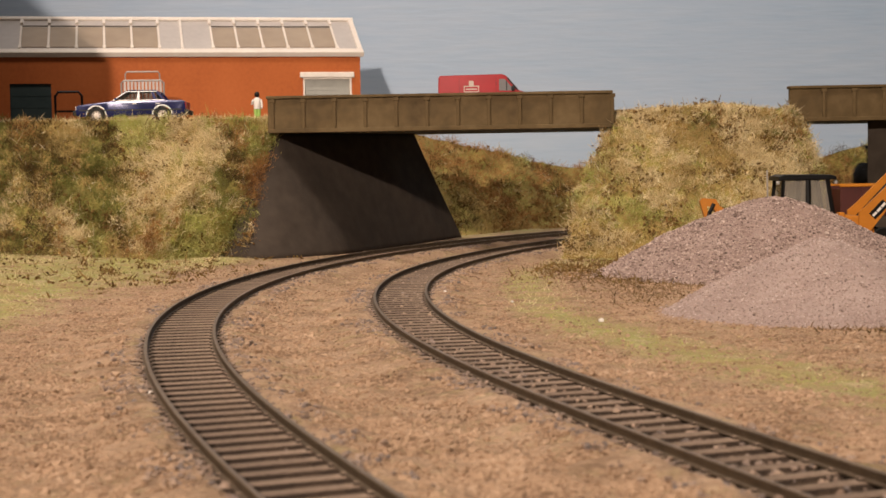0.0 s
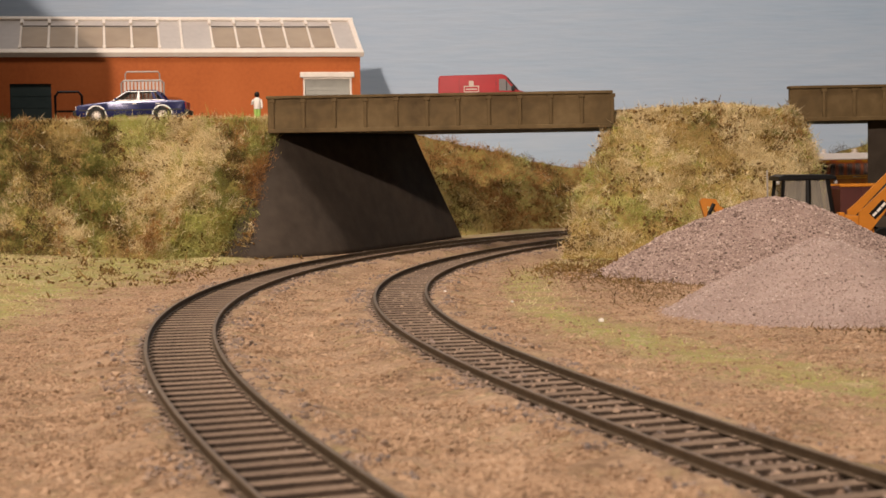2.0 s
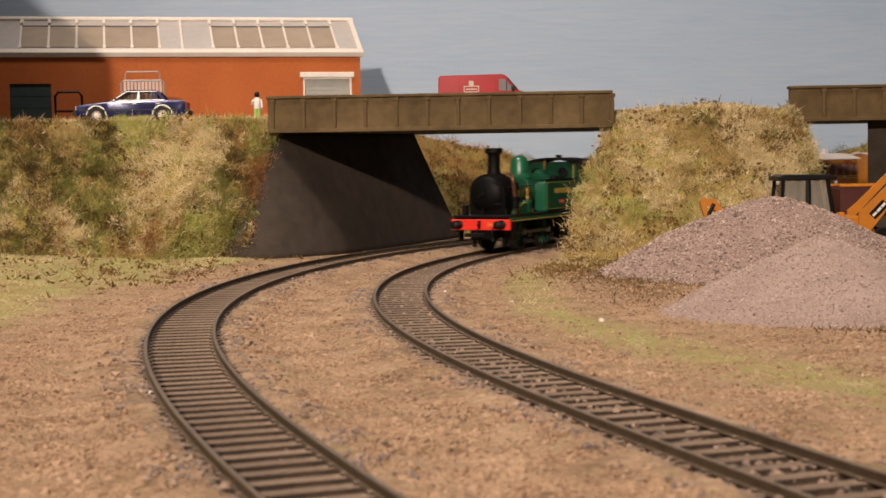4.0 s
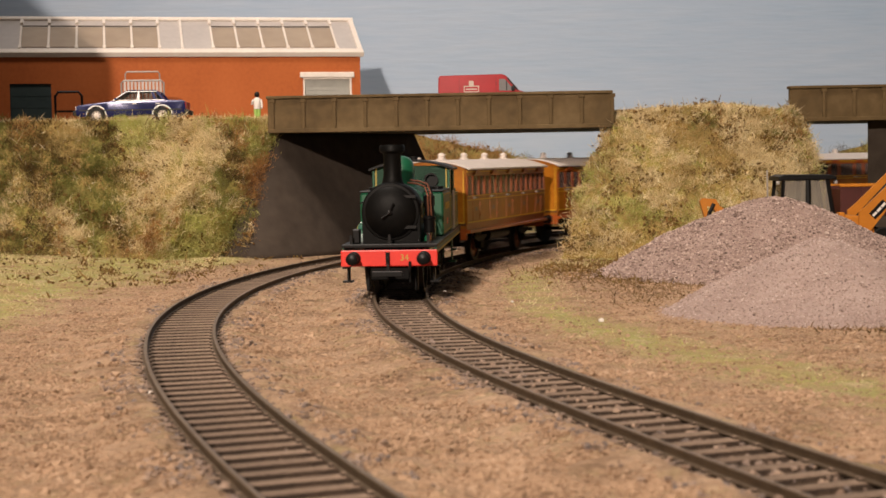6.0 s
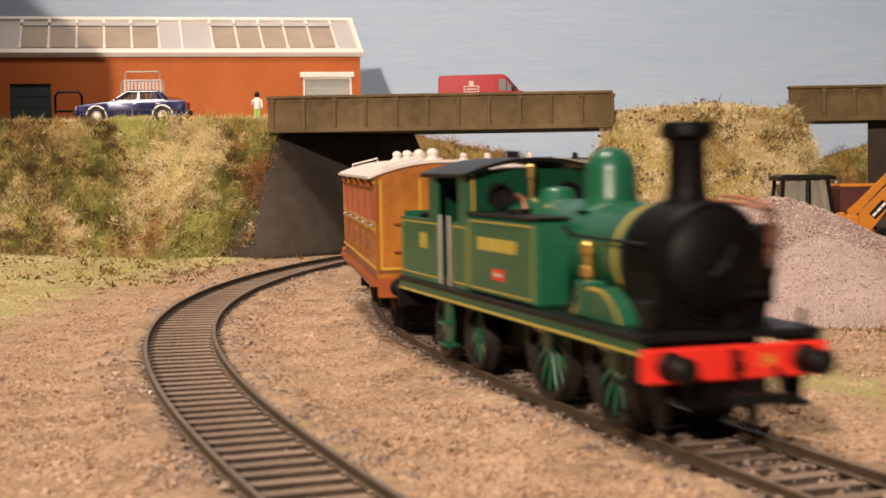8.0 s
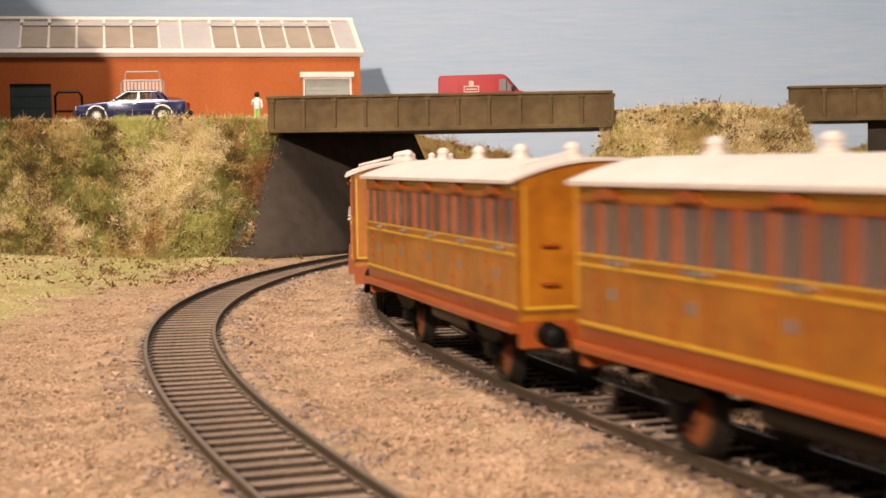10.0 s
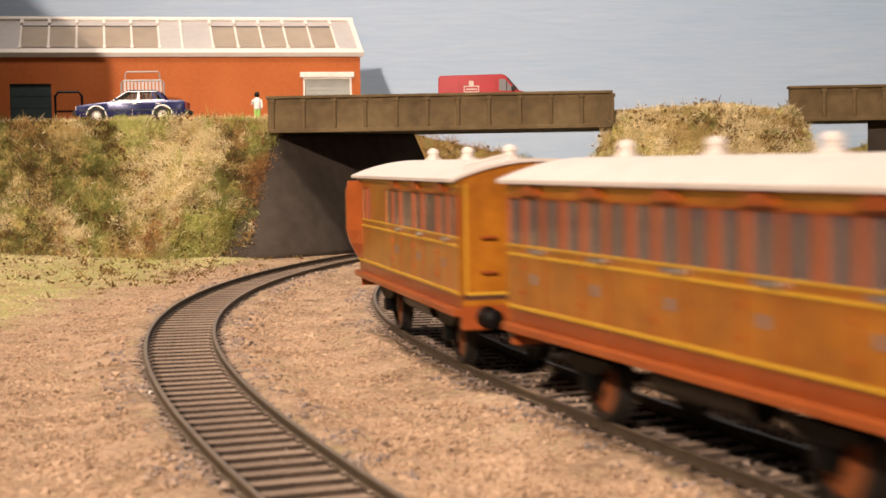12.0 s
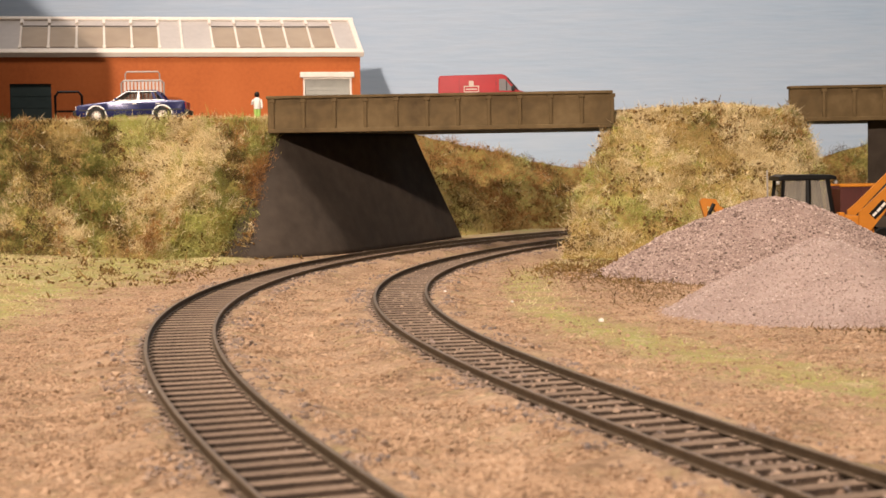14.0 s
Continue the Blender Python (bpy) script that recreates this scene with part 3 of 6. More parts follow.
def cover_bank(name, fn, tufts, loose, seed, label, bias, span=(0, 1), size=1.0, lean_to=(0, -0.5, 0.6), clumps=800, lean=0.75):
    """A soil sheet is dressed with tufts in patches of several kinds of fibre, and with crumbs and twigs."""
    rng = np.random.RandomState(seed)
    groups = {k: ([], []) for k in KINDS}
    out = np.array(lean_to, float) / np.linalg.norm(lean_to)

    def kind_at(p):
        best, pick = -9.0, "mixed"
        for i, k in enumerate(KINDS):
            w = wob(p[0] + 0.4 * p[1], p[2] * 1.25 - 0.5 * p[1], 0.036, 31.0 + 7.3 * i) + 0.5 * wob(p[0], p[2] + p[1], 0.12, 51.0 + i) + rng.normal(0, 0.15) + (bias(k, p) if callable(bias) else bias.get(k, -0.3))
            if w > best:
                best, pick = w, k
        return pick
    for _ in range(tufts):
        p = np.array(fn(span[0] + (span[1] - span[0]) * rng.rand(), rng.rand() ** 0.9))
        k = kind_at(p)
        r, n = size * rng.uniform(2.2, 6.0), int(rng.uniform(18, 48))
        q = rng.normal(0, 0.5, (n, 3)) * r
        q -= np.outer(q @ out, out)
        dome = np.clip(1 - (q ** 2).sum(1) / (r * r), 0, 1)[:, None] * out * r * rng.uniform(0.15, 0.7)
        groups[k][0].append(p + q + dome - out * 0.5)
        groups[k][1].append(size * (rng.gamma(5.0, 0.42, n) + 0.6))
    for _ in range(loose):
        p = np.array(fn(span[0] + (span[1] - span[0]) * rng.rand(), rng.rand() ** 0.9))
        k = kind_at(p)
        groups[k][0].append(p[None] - out * 0.2)
        groups[k][1].append(rng.gamma(4.0, 0.4 * size, 1) + 0.5)
    for i, (k, (ps, ls)) in enumerate(groups.items()):
        if ps:
            fibres(name + "_grass", np.concatenate(ps), np.concatenate(ls), KINDS[k][0], label % KINDS[k][1], seed=seed + i, up=lean_to, width=0.115, lean=lean)
    ps, ss, twigs = [], [], []
    for _ in range(clumps):
        p = np.array(fn(span[0] + (span[1] - span[0]) * rng.rand(), rng.rand()))
        if wob(p[0] * 1.3, p[1] + p[2], 0.045, 11.0) < -0.05:
            continue
        for _ in range(rng.randint(3, 10)):
            ps.append(p + rng.normal(0, 1.5, 3) * (1.4, 0.6, 0.8) + out * 1.6)
            ss.append(rng.uniform(0.25, 0.75) if rng.rand() < 0.85 else rng.uniform(0.8, 1.3))
        for _ in range(rng.randint(1, 5)):
            twigs.append(p + rng.normal(0, 1.8, 3) + out * 1.8)
    scatter(name + "_foam", ps, ss, M_foam, "crumbs of dark brown foam caught in the grass", "foliage", 1.0, seed)
    fibres(name + "_twigs", twigs, size * (rng.gamma(4.0, 0.5, len(twigs)) + 0.8), M_foam, "dark brown twigs and roots caught in the %s grass" % "long", seed=seed + 9, up=(0, -0.3, 0.1), width=0.3, lean=1.0)
    hairs = [np.array(fn(span[0] + (span[1] - span[0]) * rng.rand(), rng.rand())) + out * 1.5 for _ in range(loose // 30)]
    fibres(name + "_stalks", hairs, size * (rng.gamma(5.0, 0.6, len(hairs)) + 1.0), M_glint, "long shiny pale stalks standing out of the %s grass" % "short", seed=seed + 10, up=lean_to, width=0.085, lean=1.1)


def left_kinds(k, p):
    """Brown and olive, with shade painted in, at the left; pale and rusty towards the bridge."""
    # t puts the shade at the left into darker kinds of fibre
    t = smooth01((-142 - p[0]) / 58)
    edge = smooth01((p[0] + 122) / 14) * (1 - smooth01((p[2] - 30) / 50))
    v = {"straw": 0.22 - 0.46 * t, "mixed": -0.06 + 0.08 * t, "green": 0.20 - 0.30 * t, "olive": -0.16 + 0.26 * t, "scrub": -0.20 - 0.1 * t, "dark": -0.30 + 0.58 * t}[k]
    return v + (0.45 * edge if k in ("dark", "olive") else 0.0) + (0.12 if k == "green" and p[2] < 22 and t < 0.8 else 0.0)


def build_banks():
    o = grid_mesh("embankment", left_bank, 150, 50, M_bank)
    tagged(o, "grassy embankment of straw, green and brown fibres", "embankment", kind="structure")
    o = grid_mesh("verge", verge, 120, 8, M_bank)
    tagged(o, "rough grass verge along the top of the embankment", "verge", kind="structure")
    o = grid_mesh("mound", mound_side, 190, 46, M_bank)
    tagged(o, "steep grassy mound between two bridges", "embankment", kind="structure")
    o = grid_mesh("mound_crown", mound_top, 90, 14, M_bank)
    tagged(o, "grassy top of the mound", "embankment", kind="structure")
    o = grid_mesh("far_hill", far_hill, 130, 24, M_bank)
    tagged(o, "low brown hill of scrub before the sky board", "hill", kind="structure")
    o = grid_mesh("far_hill_back", hill_back, 60, 3, M_bank)
    tagged(o, "rear slope of the low brown hill", "hill", kind="structure")
    cover_bank("embankment", left_bank, 4600, 34000, 11, "%s static grass on the embankment", left_kinds, (0.2, 1.0), clumps=900)
    cover_bank("abutment_edge", lambda u, v: abutment(0.24 * u ** 1.7, 0.97 * v), 300, 3200, 15, "%s static grass spilling over the edge of the abutment", {"dark": 0.5, "olive": 0.34, "mixed": 0.02, "scrub": 0.0}, clumps=60, size=0.8)
    cover_bank("mound", mound_side, 4600, 34000, 12, "%s static grass on the mound", {"straw": 0.26, "mixed": 0.10, "green": -0.06, "olive": -0.26, "scrub": -0.24, "dark": -0.40}, clumps=1700, lean_to=(0, -0.4, 0.7))
    cover_bank("mound_crown", mound_top, 420, 5000, 13, "%s static grass along the top of the mound", {"straw": 0.16, "mixed": -0.05, "green": 0.02, "olive": -0.2}, lean_to=(0, -0.2, 0.6), clumps=60, lean=0.9, size=0.55)
    cover_bank("far_hill", far_hill, 2300, 12000, 14, "%s static grass on the low hill", {"straw": -0.34, "mixed": -0.06, "green": -0.34, "olive": -0.14, "scrub": 0.32, "dark": 0.02}, size=1.3, clumps=900)
    # the fringe along the crest of the embankment, and turf on the flat
    rng = np.random.RandomState(21)
    ps = []
    for _ in range(9000):
        p = verge(rng.uniform(0.2, 1), rng.uniform(0.0, 1.0) ** 1.6)
        ps.append((p[0], p[1], p[2] - 0.2))
    fibres("crest_grass", ps, rng.gamma(3, 0.42, len(ps)) + 0.4, M_straw, "straw-coloured fringe along the top of the embankment", seed=31, up=(0, 0, 1.0), lean=0.45)
    greens, straws = [], []
    while len(greens) + len(straws) < 30000:
        x, y = rng.uniform(-330, 240), rng.uniform(300, 760)
        c = turf_cover(x, y)
        if rng.rand() < c * 0.9:
            (greens if wob(x, y, 0.03, 5.0) + rng.normal(0, 0.1) > 0.0 else straws).append((x, y, ground_height(x, y) - 0.1))
    fibres("turf", greens, (rng.gamma(4, 0.24, len(greens)) + 0.3) * np.array([0.6 if p[1] < 460 else 1.0 for p in greens]), M_green_fibre, "short pale green turf on the flat ground", seed=41, up=(0, 0, 0.5), lean=0.8, width=0.085)
    fibres("dry_turf", straws, (rng.gamma(4, 0.26, len(straws)) + 0.3) * np.array([0.5 if p[1] < 460 else 1.0 for p in straws]), M_straw, "short dry turf on the flat ground", seed=42, up=(0, 0, 0.4), lean=0.8, width=0.085)
    ps = []
    for cx, cy, sx, sy, n in ((92, 600, 22, 38, 6500), (70, 520, 10, 30, 500), (-120, 640, 55, 40, 700), (132, 398, 20, 7, 500)):
        for _ in range(n):
            x, y = rng.normal(cx, sx), rng.normal(cy, sy)
            if from_tracks(x, y) > 30:
                ps.append((x, y, ground_height(x, y)))
    fibres("dry_stalks", ps, rng.gamma(4, 0.32, len(ps)) + 0.4, M_dirt_fibre, "dry brown stalks lying about the foot of the mound", seed=47, up=(0, 0, 0.25), lean=0.9, width=0.16)
    # brown foam litter at the foot of the embankment and of the mound
    ps, ss = [], []
    for cx, cy, sx, sy, n in ((-125, 640, 55, 45, 260), (84, 640, 26, 30, 420), (-90, 600, 30, 30, 60), (108, 600, 30, 26, 260)):
        for _ in range(n):
            x, y = rng.normal(cx, sx), rng.normal(cy, sy)
            if from_tracks(x, y) < 34:
                continue
            z = ground_height(x, y)
            for _ in range(rng.randint(2, 6)):
                ps.append((x + rng.normal(0, 1.3), y + rng.normal(0, 1.3), z + rng.uniform(0, 0.9)))
                ss.append(rng.uniform(0.3, 0.85))
    tw = [np.array(p) for p in ps if rng.rand() < 0.35]
    fibres("twig_litter", tw, rng.gamma(4, 0.55, len(tw)) + 0.8, M_foam, "dark brown twigs lying on the turf", seed=48, up=(0, 0, 0.15), width=0.32, lean=1.0)
    scatter("leaf_litter", ps, ss, M_foam, "crumbs of brown foam on the turf", "foliage", 0.9, 8)


def build_grains():
    rng = np.random.RandomState(6)
    ps, ss = [], []
    for line, s1 in ((OUTER, 640), (INNER, 640)):
        for _ in range(9500):
            s = rng.uniform(-40, s1)
            off = rng.choice((-1, 1)) * rng.normal(14.0, 2.3) if rng.rand() < 0.6 else rng.uniform(-8, 8)
            if abs(off) > 11 and wob(s, off, 0.05, 15.0) < -0.02:
                continue
            x, y, _th = on_line(line, s, off)
            ps.append((x, y, (2.05 + rng.uniform(-0.3, 0.4) if abs(off) > 9 else rng.uniform(0.1, 1.0 if line is OUTER else 1.9))))
            ss.append(rng.uniform(0.3, 0.95))
    scatter("ballast", ps, ss, M_ballast, "grey-brown ballast grains between and beside the sleepers", "ballast", 0.7, 9)
    ps, ss = [], []
    while len(ps) < 64000:
        y = 175 + 560 * rng.rand() ** 1.6
        x = rng.uniform(-0.32, 0.32) * y
        d = from_tracks(x, y)
        if d < 12.5 or rng.rand() < 0.75 * turf_cover(x, y):
            continue
        bed = float(np.interp(d, (13.0, 16, 21, 27), (2.1, 1.95, 1.1, -0.3)))
        ps.append((x, y, max(bed, ground_height(x, y)) + rng.uniform(-0.1, 0.12)))
        ss.append((rng.gamma(3, 0.065) + 0.08) * (2.0 if rng.rand() < 0.05 else 1.0))
    # coarser crumbs of the same scatter, dark and pale
    while len(ps) < 100000:
        y = 170 + 520 * rng.rand() ** 1.5
        x = rng.uniform(-0.32, 0.32) * y
        d = from_tracks(x, y)
        if d < 15 or wob(x, y, 0.06, 23.0) + rng.normal(0, 0.25) < 0.0 or rng.rand() < turf_cover(x, y):
            continue
        bed = float(np.interp(d, (12.6, 16, 21, 27), (2.4, 2.0, 1.1, -0.3)))
        ps.append((x, y, max(bed, ground_height(x, y)) + rng.uniform(-0.25, 0.1)))
        ss.append(rng.gamma(4, 0.09) + 0.25)
    scatter("sand", ps, ss, M_sandgrain, "fine sandy brown scatter", "sand", 0.75, 10)


PILES = ((136, 602, 31, 72, 56), (117, 450, 22.5, 47, 43))


def pile_height(k, x, y):
    cx, cy, h, rx, ry = PILES[k]
    r = math.hypot((x - cx) / rx, (y - cy) / ry) * (1 + 0.10 * wob(x, y, 0.025, 9.0 + k))
    z = h * (1.06 - math.sqrt(r * r + 0.03)) / (1.06 - math.sqrt(0.03))
    return z + 0.7 * wob(x, y, 0.09, 4.0)


def build_piles():
    for k, label in ((0, "tall heap of pinkish gravel beside the digger"), (1, "lower heap of pinkish gravel")):
        cx, cy, h, rx, ry = PILES[k]

        def fn(u, v):
            a, r = 2 * math.pi * u, 1.12 * v
            x, y = cx + rx * r * math.cos(a), cy + ry * r * math.sin(a)
            return x, y, max(pile_height(k, x, y), -0.6)
        o = grid_mesh("spoil_heap", fn, 110, 34, (M_gravel, M_fine_gravel)[k])
        tagged(o, label, "gravel heap", "gravel heaps")
        rng = np.random.RandomState(50 + k)
        ps, ss = [], []
        while len(ps) < (24000, 20000)[k]:
            a, r = rng.uniform(0, 2 * math.pi), math.sqrt(rng.rand()) * 1.1
            x, y = cx + rx * r * math.cos(a), cy + ry * r * math.sin(a)
            z = pile_height(k, x, y)
            if z < -0.5 and rng.rand() < 0.6:
                continue
            ps.append((x, y, max(z, 0.2) + rng.uniform(-0.1, 0.2)))
            ss.append((rng.gamma(4, 0.09) + 0.15) * (1.0, 0.62)[k])
        scatter("gravel", ps, ss, (M_grain, M_fine_grain)[k], "loose pinkish grey stones on the heap", "gravel", 0.85, 60 + k)


# ---- bridges ----
def girder(top, x0, x1, y, z0, z1, ribs, face=1):
    bm = B()
    box(bm, x0, x1, y, y + 4, z0, z1, 0.3)
    part("web", bm, M_girder, top, "weathered brown girder plate")
    bm = B()
    box(bm, x0 - 0.6, x1 + 0.6, y - 1.4, y + 5.4, z1, z1 + 1.5, 0.25)
    part("coping", bm, M_girder, top)
    bm = B()
    box(bm, x0, x1, y - 1.2, y - 0.002, z0 - 0.01, z0 + 2.2, 0.25)
    part("bottom_flange", bm, M_girder, top)
    bm = B()
    box(bm, -0.9, 0.9, y - 1.0, y - 0.002, z0 + 2.2, z1 - 0.02, 0.2)
    box(bm, -1.5, 1.5, y - 1.2, y - 0.002, z1 - 2.0, z1 - 0.02, 0.2)
    first = part("stiffener", bm, M_girder, top)
    for i, x in enumerate(ribs):
        if i == 0:
            first.matrix_basis = shift(x, 0, 0)
        else:
            again(first, top, shift(x, 0, 0))


def build_bridges():
    top = thing("road_bridge", (0, 0, 0), "weathered brown plate-girder road bridge over two tracks", "bridge", "road bridges")
    girder(top, -89, 88, 758, 64, 81.5, [-86.5 + i * 15.9 for i in range(12)])
    girder(top, -72, 118, 868, 64, 75, [])
    bm = B()
    prism(bm, [(-84, 762.2), (89, 762.2), (121, 867.8), (-69, 867.8)], 64.6, 72, "Z")
    part("deck", bm, M_road, top, "grey road deck")
    top = thing("road_bridge", (0, 0, 0), "weathered brown plate-girder road bridge on a dark pier", "bridge", "road bridges")
    girder(top, 187, 470, 788, 66, 83.5, [205 + i * 16.2 for i in range(16)])
    bm = B()
    box(bm, 186, 470, 792.2, 900, 66.6, 74)
    part("deck", bm, M_road, top, "grey road deck")
    bm = B()
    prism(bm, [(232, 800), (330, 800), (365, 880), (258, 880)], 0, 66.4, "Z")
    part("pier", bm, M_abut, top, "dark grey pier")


def build_road():
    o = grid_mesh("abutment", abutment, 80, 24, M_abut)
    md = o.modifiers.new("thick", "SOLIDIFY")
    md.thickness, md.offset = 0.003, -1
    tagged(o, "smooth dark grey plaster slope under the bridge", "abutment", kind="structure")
    bm = B()
    prism(bm, [(-480, 794), (-300, 802), (-200, 808), (-120, 802), (-93, 792), (-68, 869), (-30, 905), (-30, 985), (-60, 1149), (-480, 1149)], 60, 72, "Z")
    ob = new("upper_road", finish(bm, "upper_road", M_road))
    tagged(ob, "grey upper road level behind the embankment", "road", kind="structure")


# ---- the orange building ----
def build_building():
    L, W, E, R = 238.0, 88.0, 49.5, 75.0
    top = thing("industrial_building", (-54, 1000, 72), "orange industrial unit with white trim and pitched grey roof", "building", rz=12.5)
    bm = B()
    d0, d1, dz = -228.9, -203, 30.5
    w0, w1, wz = -37.9, -7.4, 33.6
    prism(bm, [(-L, 0), (d0, 0), (d0, dz), (d1, dz), (d1, 0), (w0, 0), (w0, wz), (w1, wz), (w1, 0), (0, 0), (0, E), (-L, E)], 0, 3, "Y")
    part("front_wall", bm, M_orange_wall, top, "orange painted wall")
    for x0 in (-L, -3):
        bm = B()
        prism(bm, [(3, 0), (W - 3, 0), (W - 3, E), (W / 2, R - 1.5), (3, E)], x0, x0 + 3, "X")
        part("gable_wall", bm, M_orange_wall, top)
    bm = B()
    box(bm, -L, 0, W - 3, W, 0, E)
    part("rear_wall", bm, M_orange_wall, top)
    bm = B()
    box(bm, d0, d1, 1.2, 2.2, 0, dz)
    for i in range(1, 4):
        box(bm, d0, d1, 1.0, 1.3, dz * i / 4 - 0.4, dz * i / 4 + 0.4)
    part("loading_door", bm, M_dark_door, top, "dark teal loading door")
    bm = B()
    steps = [(1.0 + 0.25 * (i % 2), i * wz / 24 + t * wz / 24) for i in range(24) for t in (0, 1)]
    prism(bm, steps + [(2.2, wz), (2.2, 0)], w0, w1, "X")
    part("roller_shutter", bm, M_shutter, top, "grey roller shutter")
    bm = B()
    prism(bm, [(w0 - 1.2, 0), (w0, 0), (w0, wz - 1.2), (w1, wz - 1.2), (w1, 0), (w1 + 1.2, 0), (w1 + 1.2, wz), (w0 - 1.2, wz)], -0.6, 0.98, "Y")
    part("door_frame", bm, M_white, top, "white frame")
    bm = B()
    box(bm, w0 - 3.2, w1 + 3, -2.0, 1.0, wz, wz + 3.6, 0.3)
    part("lintel", bm, M_white, top, "white lintel")
    slope = math.degrees(math.atan2(R - E, W / 2))
    run = math.hypot(R - E, W / 2)
    for flip in (0, 1):
        roof = B()
        box(roof, -L - 1, 1, -1, run, 0, 1.2)
        o = part("roof_slope", roof, M_roof_grey, top, "grey roof sheet")
        o.matrix_basis = shift(0, 0, E, slope) if not flip else shift(-L, W, E, slope, 0, 180)
        if flip:
            continue
        bm = B()
        box(bm, -L - 2.4, 2.4, -2.4, 3.2, -1.2, 2.6, 0.4)
        g = part("eaves_trim", bm, M_white, o, "white eaves trim")
        bm = B()
        box(bm, -L - 2.4, 2.4, run - 2.6, run + 1.2, 1.202, 3.0, 0.4)
        part("ridge_trim", bm, M_white, o)
        for x in (-L - 2.2, -1.4, -118.9):
            bm = B()
            wv = 3.4 if x != -118.9 else 1.8
            box(bm, x, x + wv, 3.202, run - 2.602, 1.204, 2.8, 0.3)
            part("verge_trim", bm, M_white, o)
        for x0, n, w in ((-222, 5, 17.8), (-98, 5, 16.6)):
            for i in range(n):
                bm = B()
                box(bm, x0 + i * w + 0.7, x0 + (i + 1) * w - 0.7, 7, run - 14, 1.202, 1.9)
                part("skylight", bm, M_skylight, o, "tan translucent skylight")
            for i in range(n + 1):
                bm = B()
                box(bm, x0 + i * w - 0.65, x0 + i * w + 0.65, 6, run - 13, 1.203, 2.5)
                part("glazing_bar", bm, M_white, o)
                bm = B()
                box(bm, x0 + i * w - 1, x0 + i * w + 1, 3.204, 7, 1.203, 3.1)
                part("bracket", bm, M_white, o)
                bm = B()
                box(bm, x0 + i * w - 1, x0 + i * w + 1, run - 9, run - 2.604, 1.203, 2.9)
                part("bracket", bm, M_white, o)
            bm = B()
            box(bm, x0, x0 + n * w, run - 13.2, run - 12.2, 1.9, 2.4)
            part("skylight_edge", bm, M_wood, o, "dark edge of the skylights")


# ---- the train ----
LOCO_A, LOCO_B = 40.0, 108.0          # guiding points behind the front beam
COACH_LEN, COACH_A, COACH_B = 125.0, 31.0, 100.0
LOCO_PITCH, COACH_PITCH = 152.0, 148.0
# seconds and how far along the inner line the front beam stands
RUN_T = (0.0, 1.5, 3.0, 4.3, 5.5, 6.5, 7.5, 8.5, 10.0, 11.5, 12.5, 14.0)
RUN_S = (1013.0, 835.5, 675.5, 539.2, 397.9, 275.9, 144.8, 11.7, -175.3, -370.0, -509.6, -703.0)


def run_at(t):
    """A natural spline through the run."""
    n, h = len(RUN_T), np.diff(RUN_T)
    a, b = np.eye(n), np.zeros(n)
    for i in range(1, n - 1):
        a[i, i - 1:i + 2] = h[i - 1], 2 * (h[i - 1] + h[i]), h[i]
        b[i] = 6 * ((RUN_S[i + 1] - RUN_S[i]) / h[i] - (RUN_S[i] - RUN_S[i - 1]) / h[i - 1])
    m = np.linalg.solve(a, b)
    j = min(n - 2, max(0, int(np.searchsorted(RUN_T, t)) - 1))
    d, e, g = t - RUN_T[j], RUN_T[j + 1] - t, h[j]
    return m[j] * e ** 3 / 6 / g + m[j + 1] * d ** 3 / 6 / g + (RUN_S[j] / g - m[j] * g / 6) * e + (RUN_S[j + 1] / g - m[j + 1] * g / 6) * d


def vehicle_pose(front, a, b):
    p, q = on_line(INNER, front + a), on_line(INNER, front + b)
    return shift((p[0] + q[0]) / 2, (p[1] + q[1]) / 2, RAIL_TOP, 0, 0, math.degrees(math.atan2(p[1] - q[1], p[0] - q[0])))


def wheel_bm(r, spokes, width=2.6):
    """A flanged wheel about the y axis, its outer face towards +y."""
    bm = B()
    lathe(bm, [(r - 1.3, -width / 2), (r + 0.7, -width / 2), (r + 0.7, -width / 2 + 0.6), (r, -width / 2 + 0.9), (r - 0.1, width / 2), (r - 1.3, width / 2), (r - 1.3, -width / 2)], axis="Y", seg=32)
    return bm


def wheelset(parent, x, r, rim, centre, spokes, label, spinning, crank=0.0):
    axle = part("wheelset", cyl(B(), (0, -8.2, 0), (0, 8.2, 0), 0.9), M_black, parent, label)
    axle.matrix_basis = shift(x, 0, r)
    for s in (-1, 1):
        w = part("tyre", wheel_bm(r, spokes), rim, axle, "dark metal tyre", True)
        w.matrix_basis = shift(0, s * 8.4, 0, 0, 0, 0 if s > 0 else 180)
        bm = B()
        if spokes:
            cyl(bm, (0, -1.2, 0), (0, 1.3, 0), r * 0.22)
            for k in range(spokes):
                a = 2 * math.pi * k / spokes
                cyl(bm, (math.cos(a) * r * 0.15, 0, math.sin(a) * r * 0.15), (math.cos(a) * (r - 1.0), 0, math.sin(a) * (r - 1.0)), 0.5, 0.38, 6)
        else:
            lathe(bm, [(0.001, -0.6), (r - 1.35, -0.6), (r - 1.35, 0.5), (r * 0.35, 0.5), (r * 0.3, 1.2), (0.001, 1.3)], axis="Y", seg=24)
        c = part("wheel_centre", bm, centre, axle)
        c.matrix_basis = shift(0, s * 8.4, 0, 0, 0, 0 if s > 0 else 180)
    spinning.append((axle, x, r))
    return axle


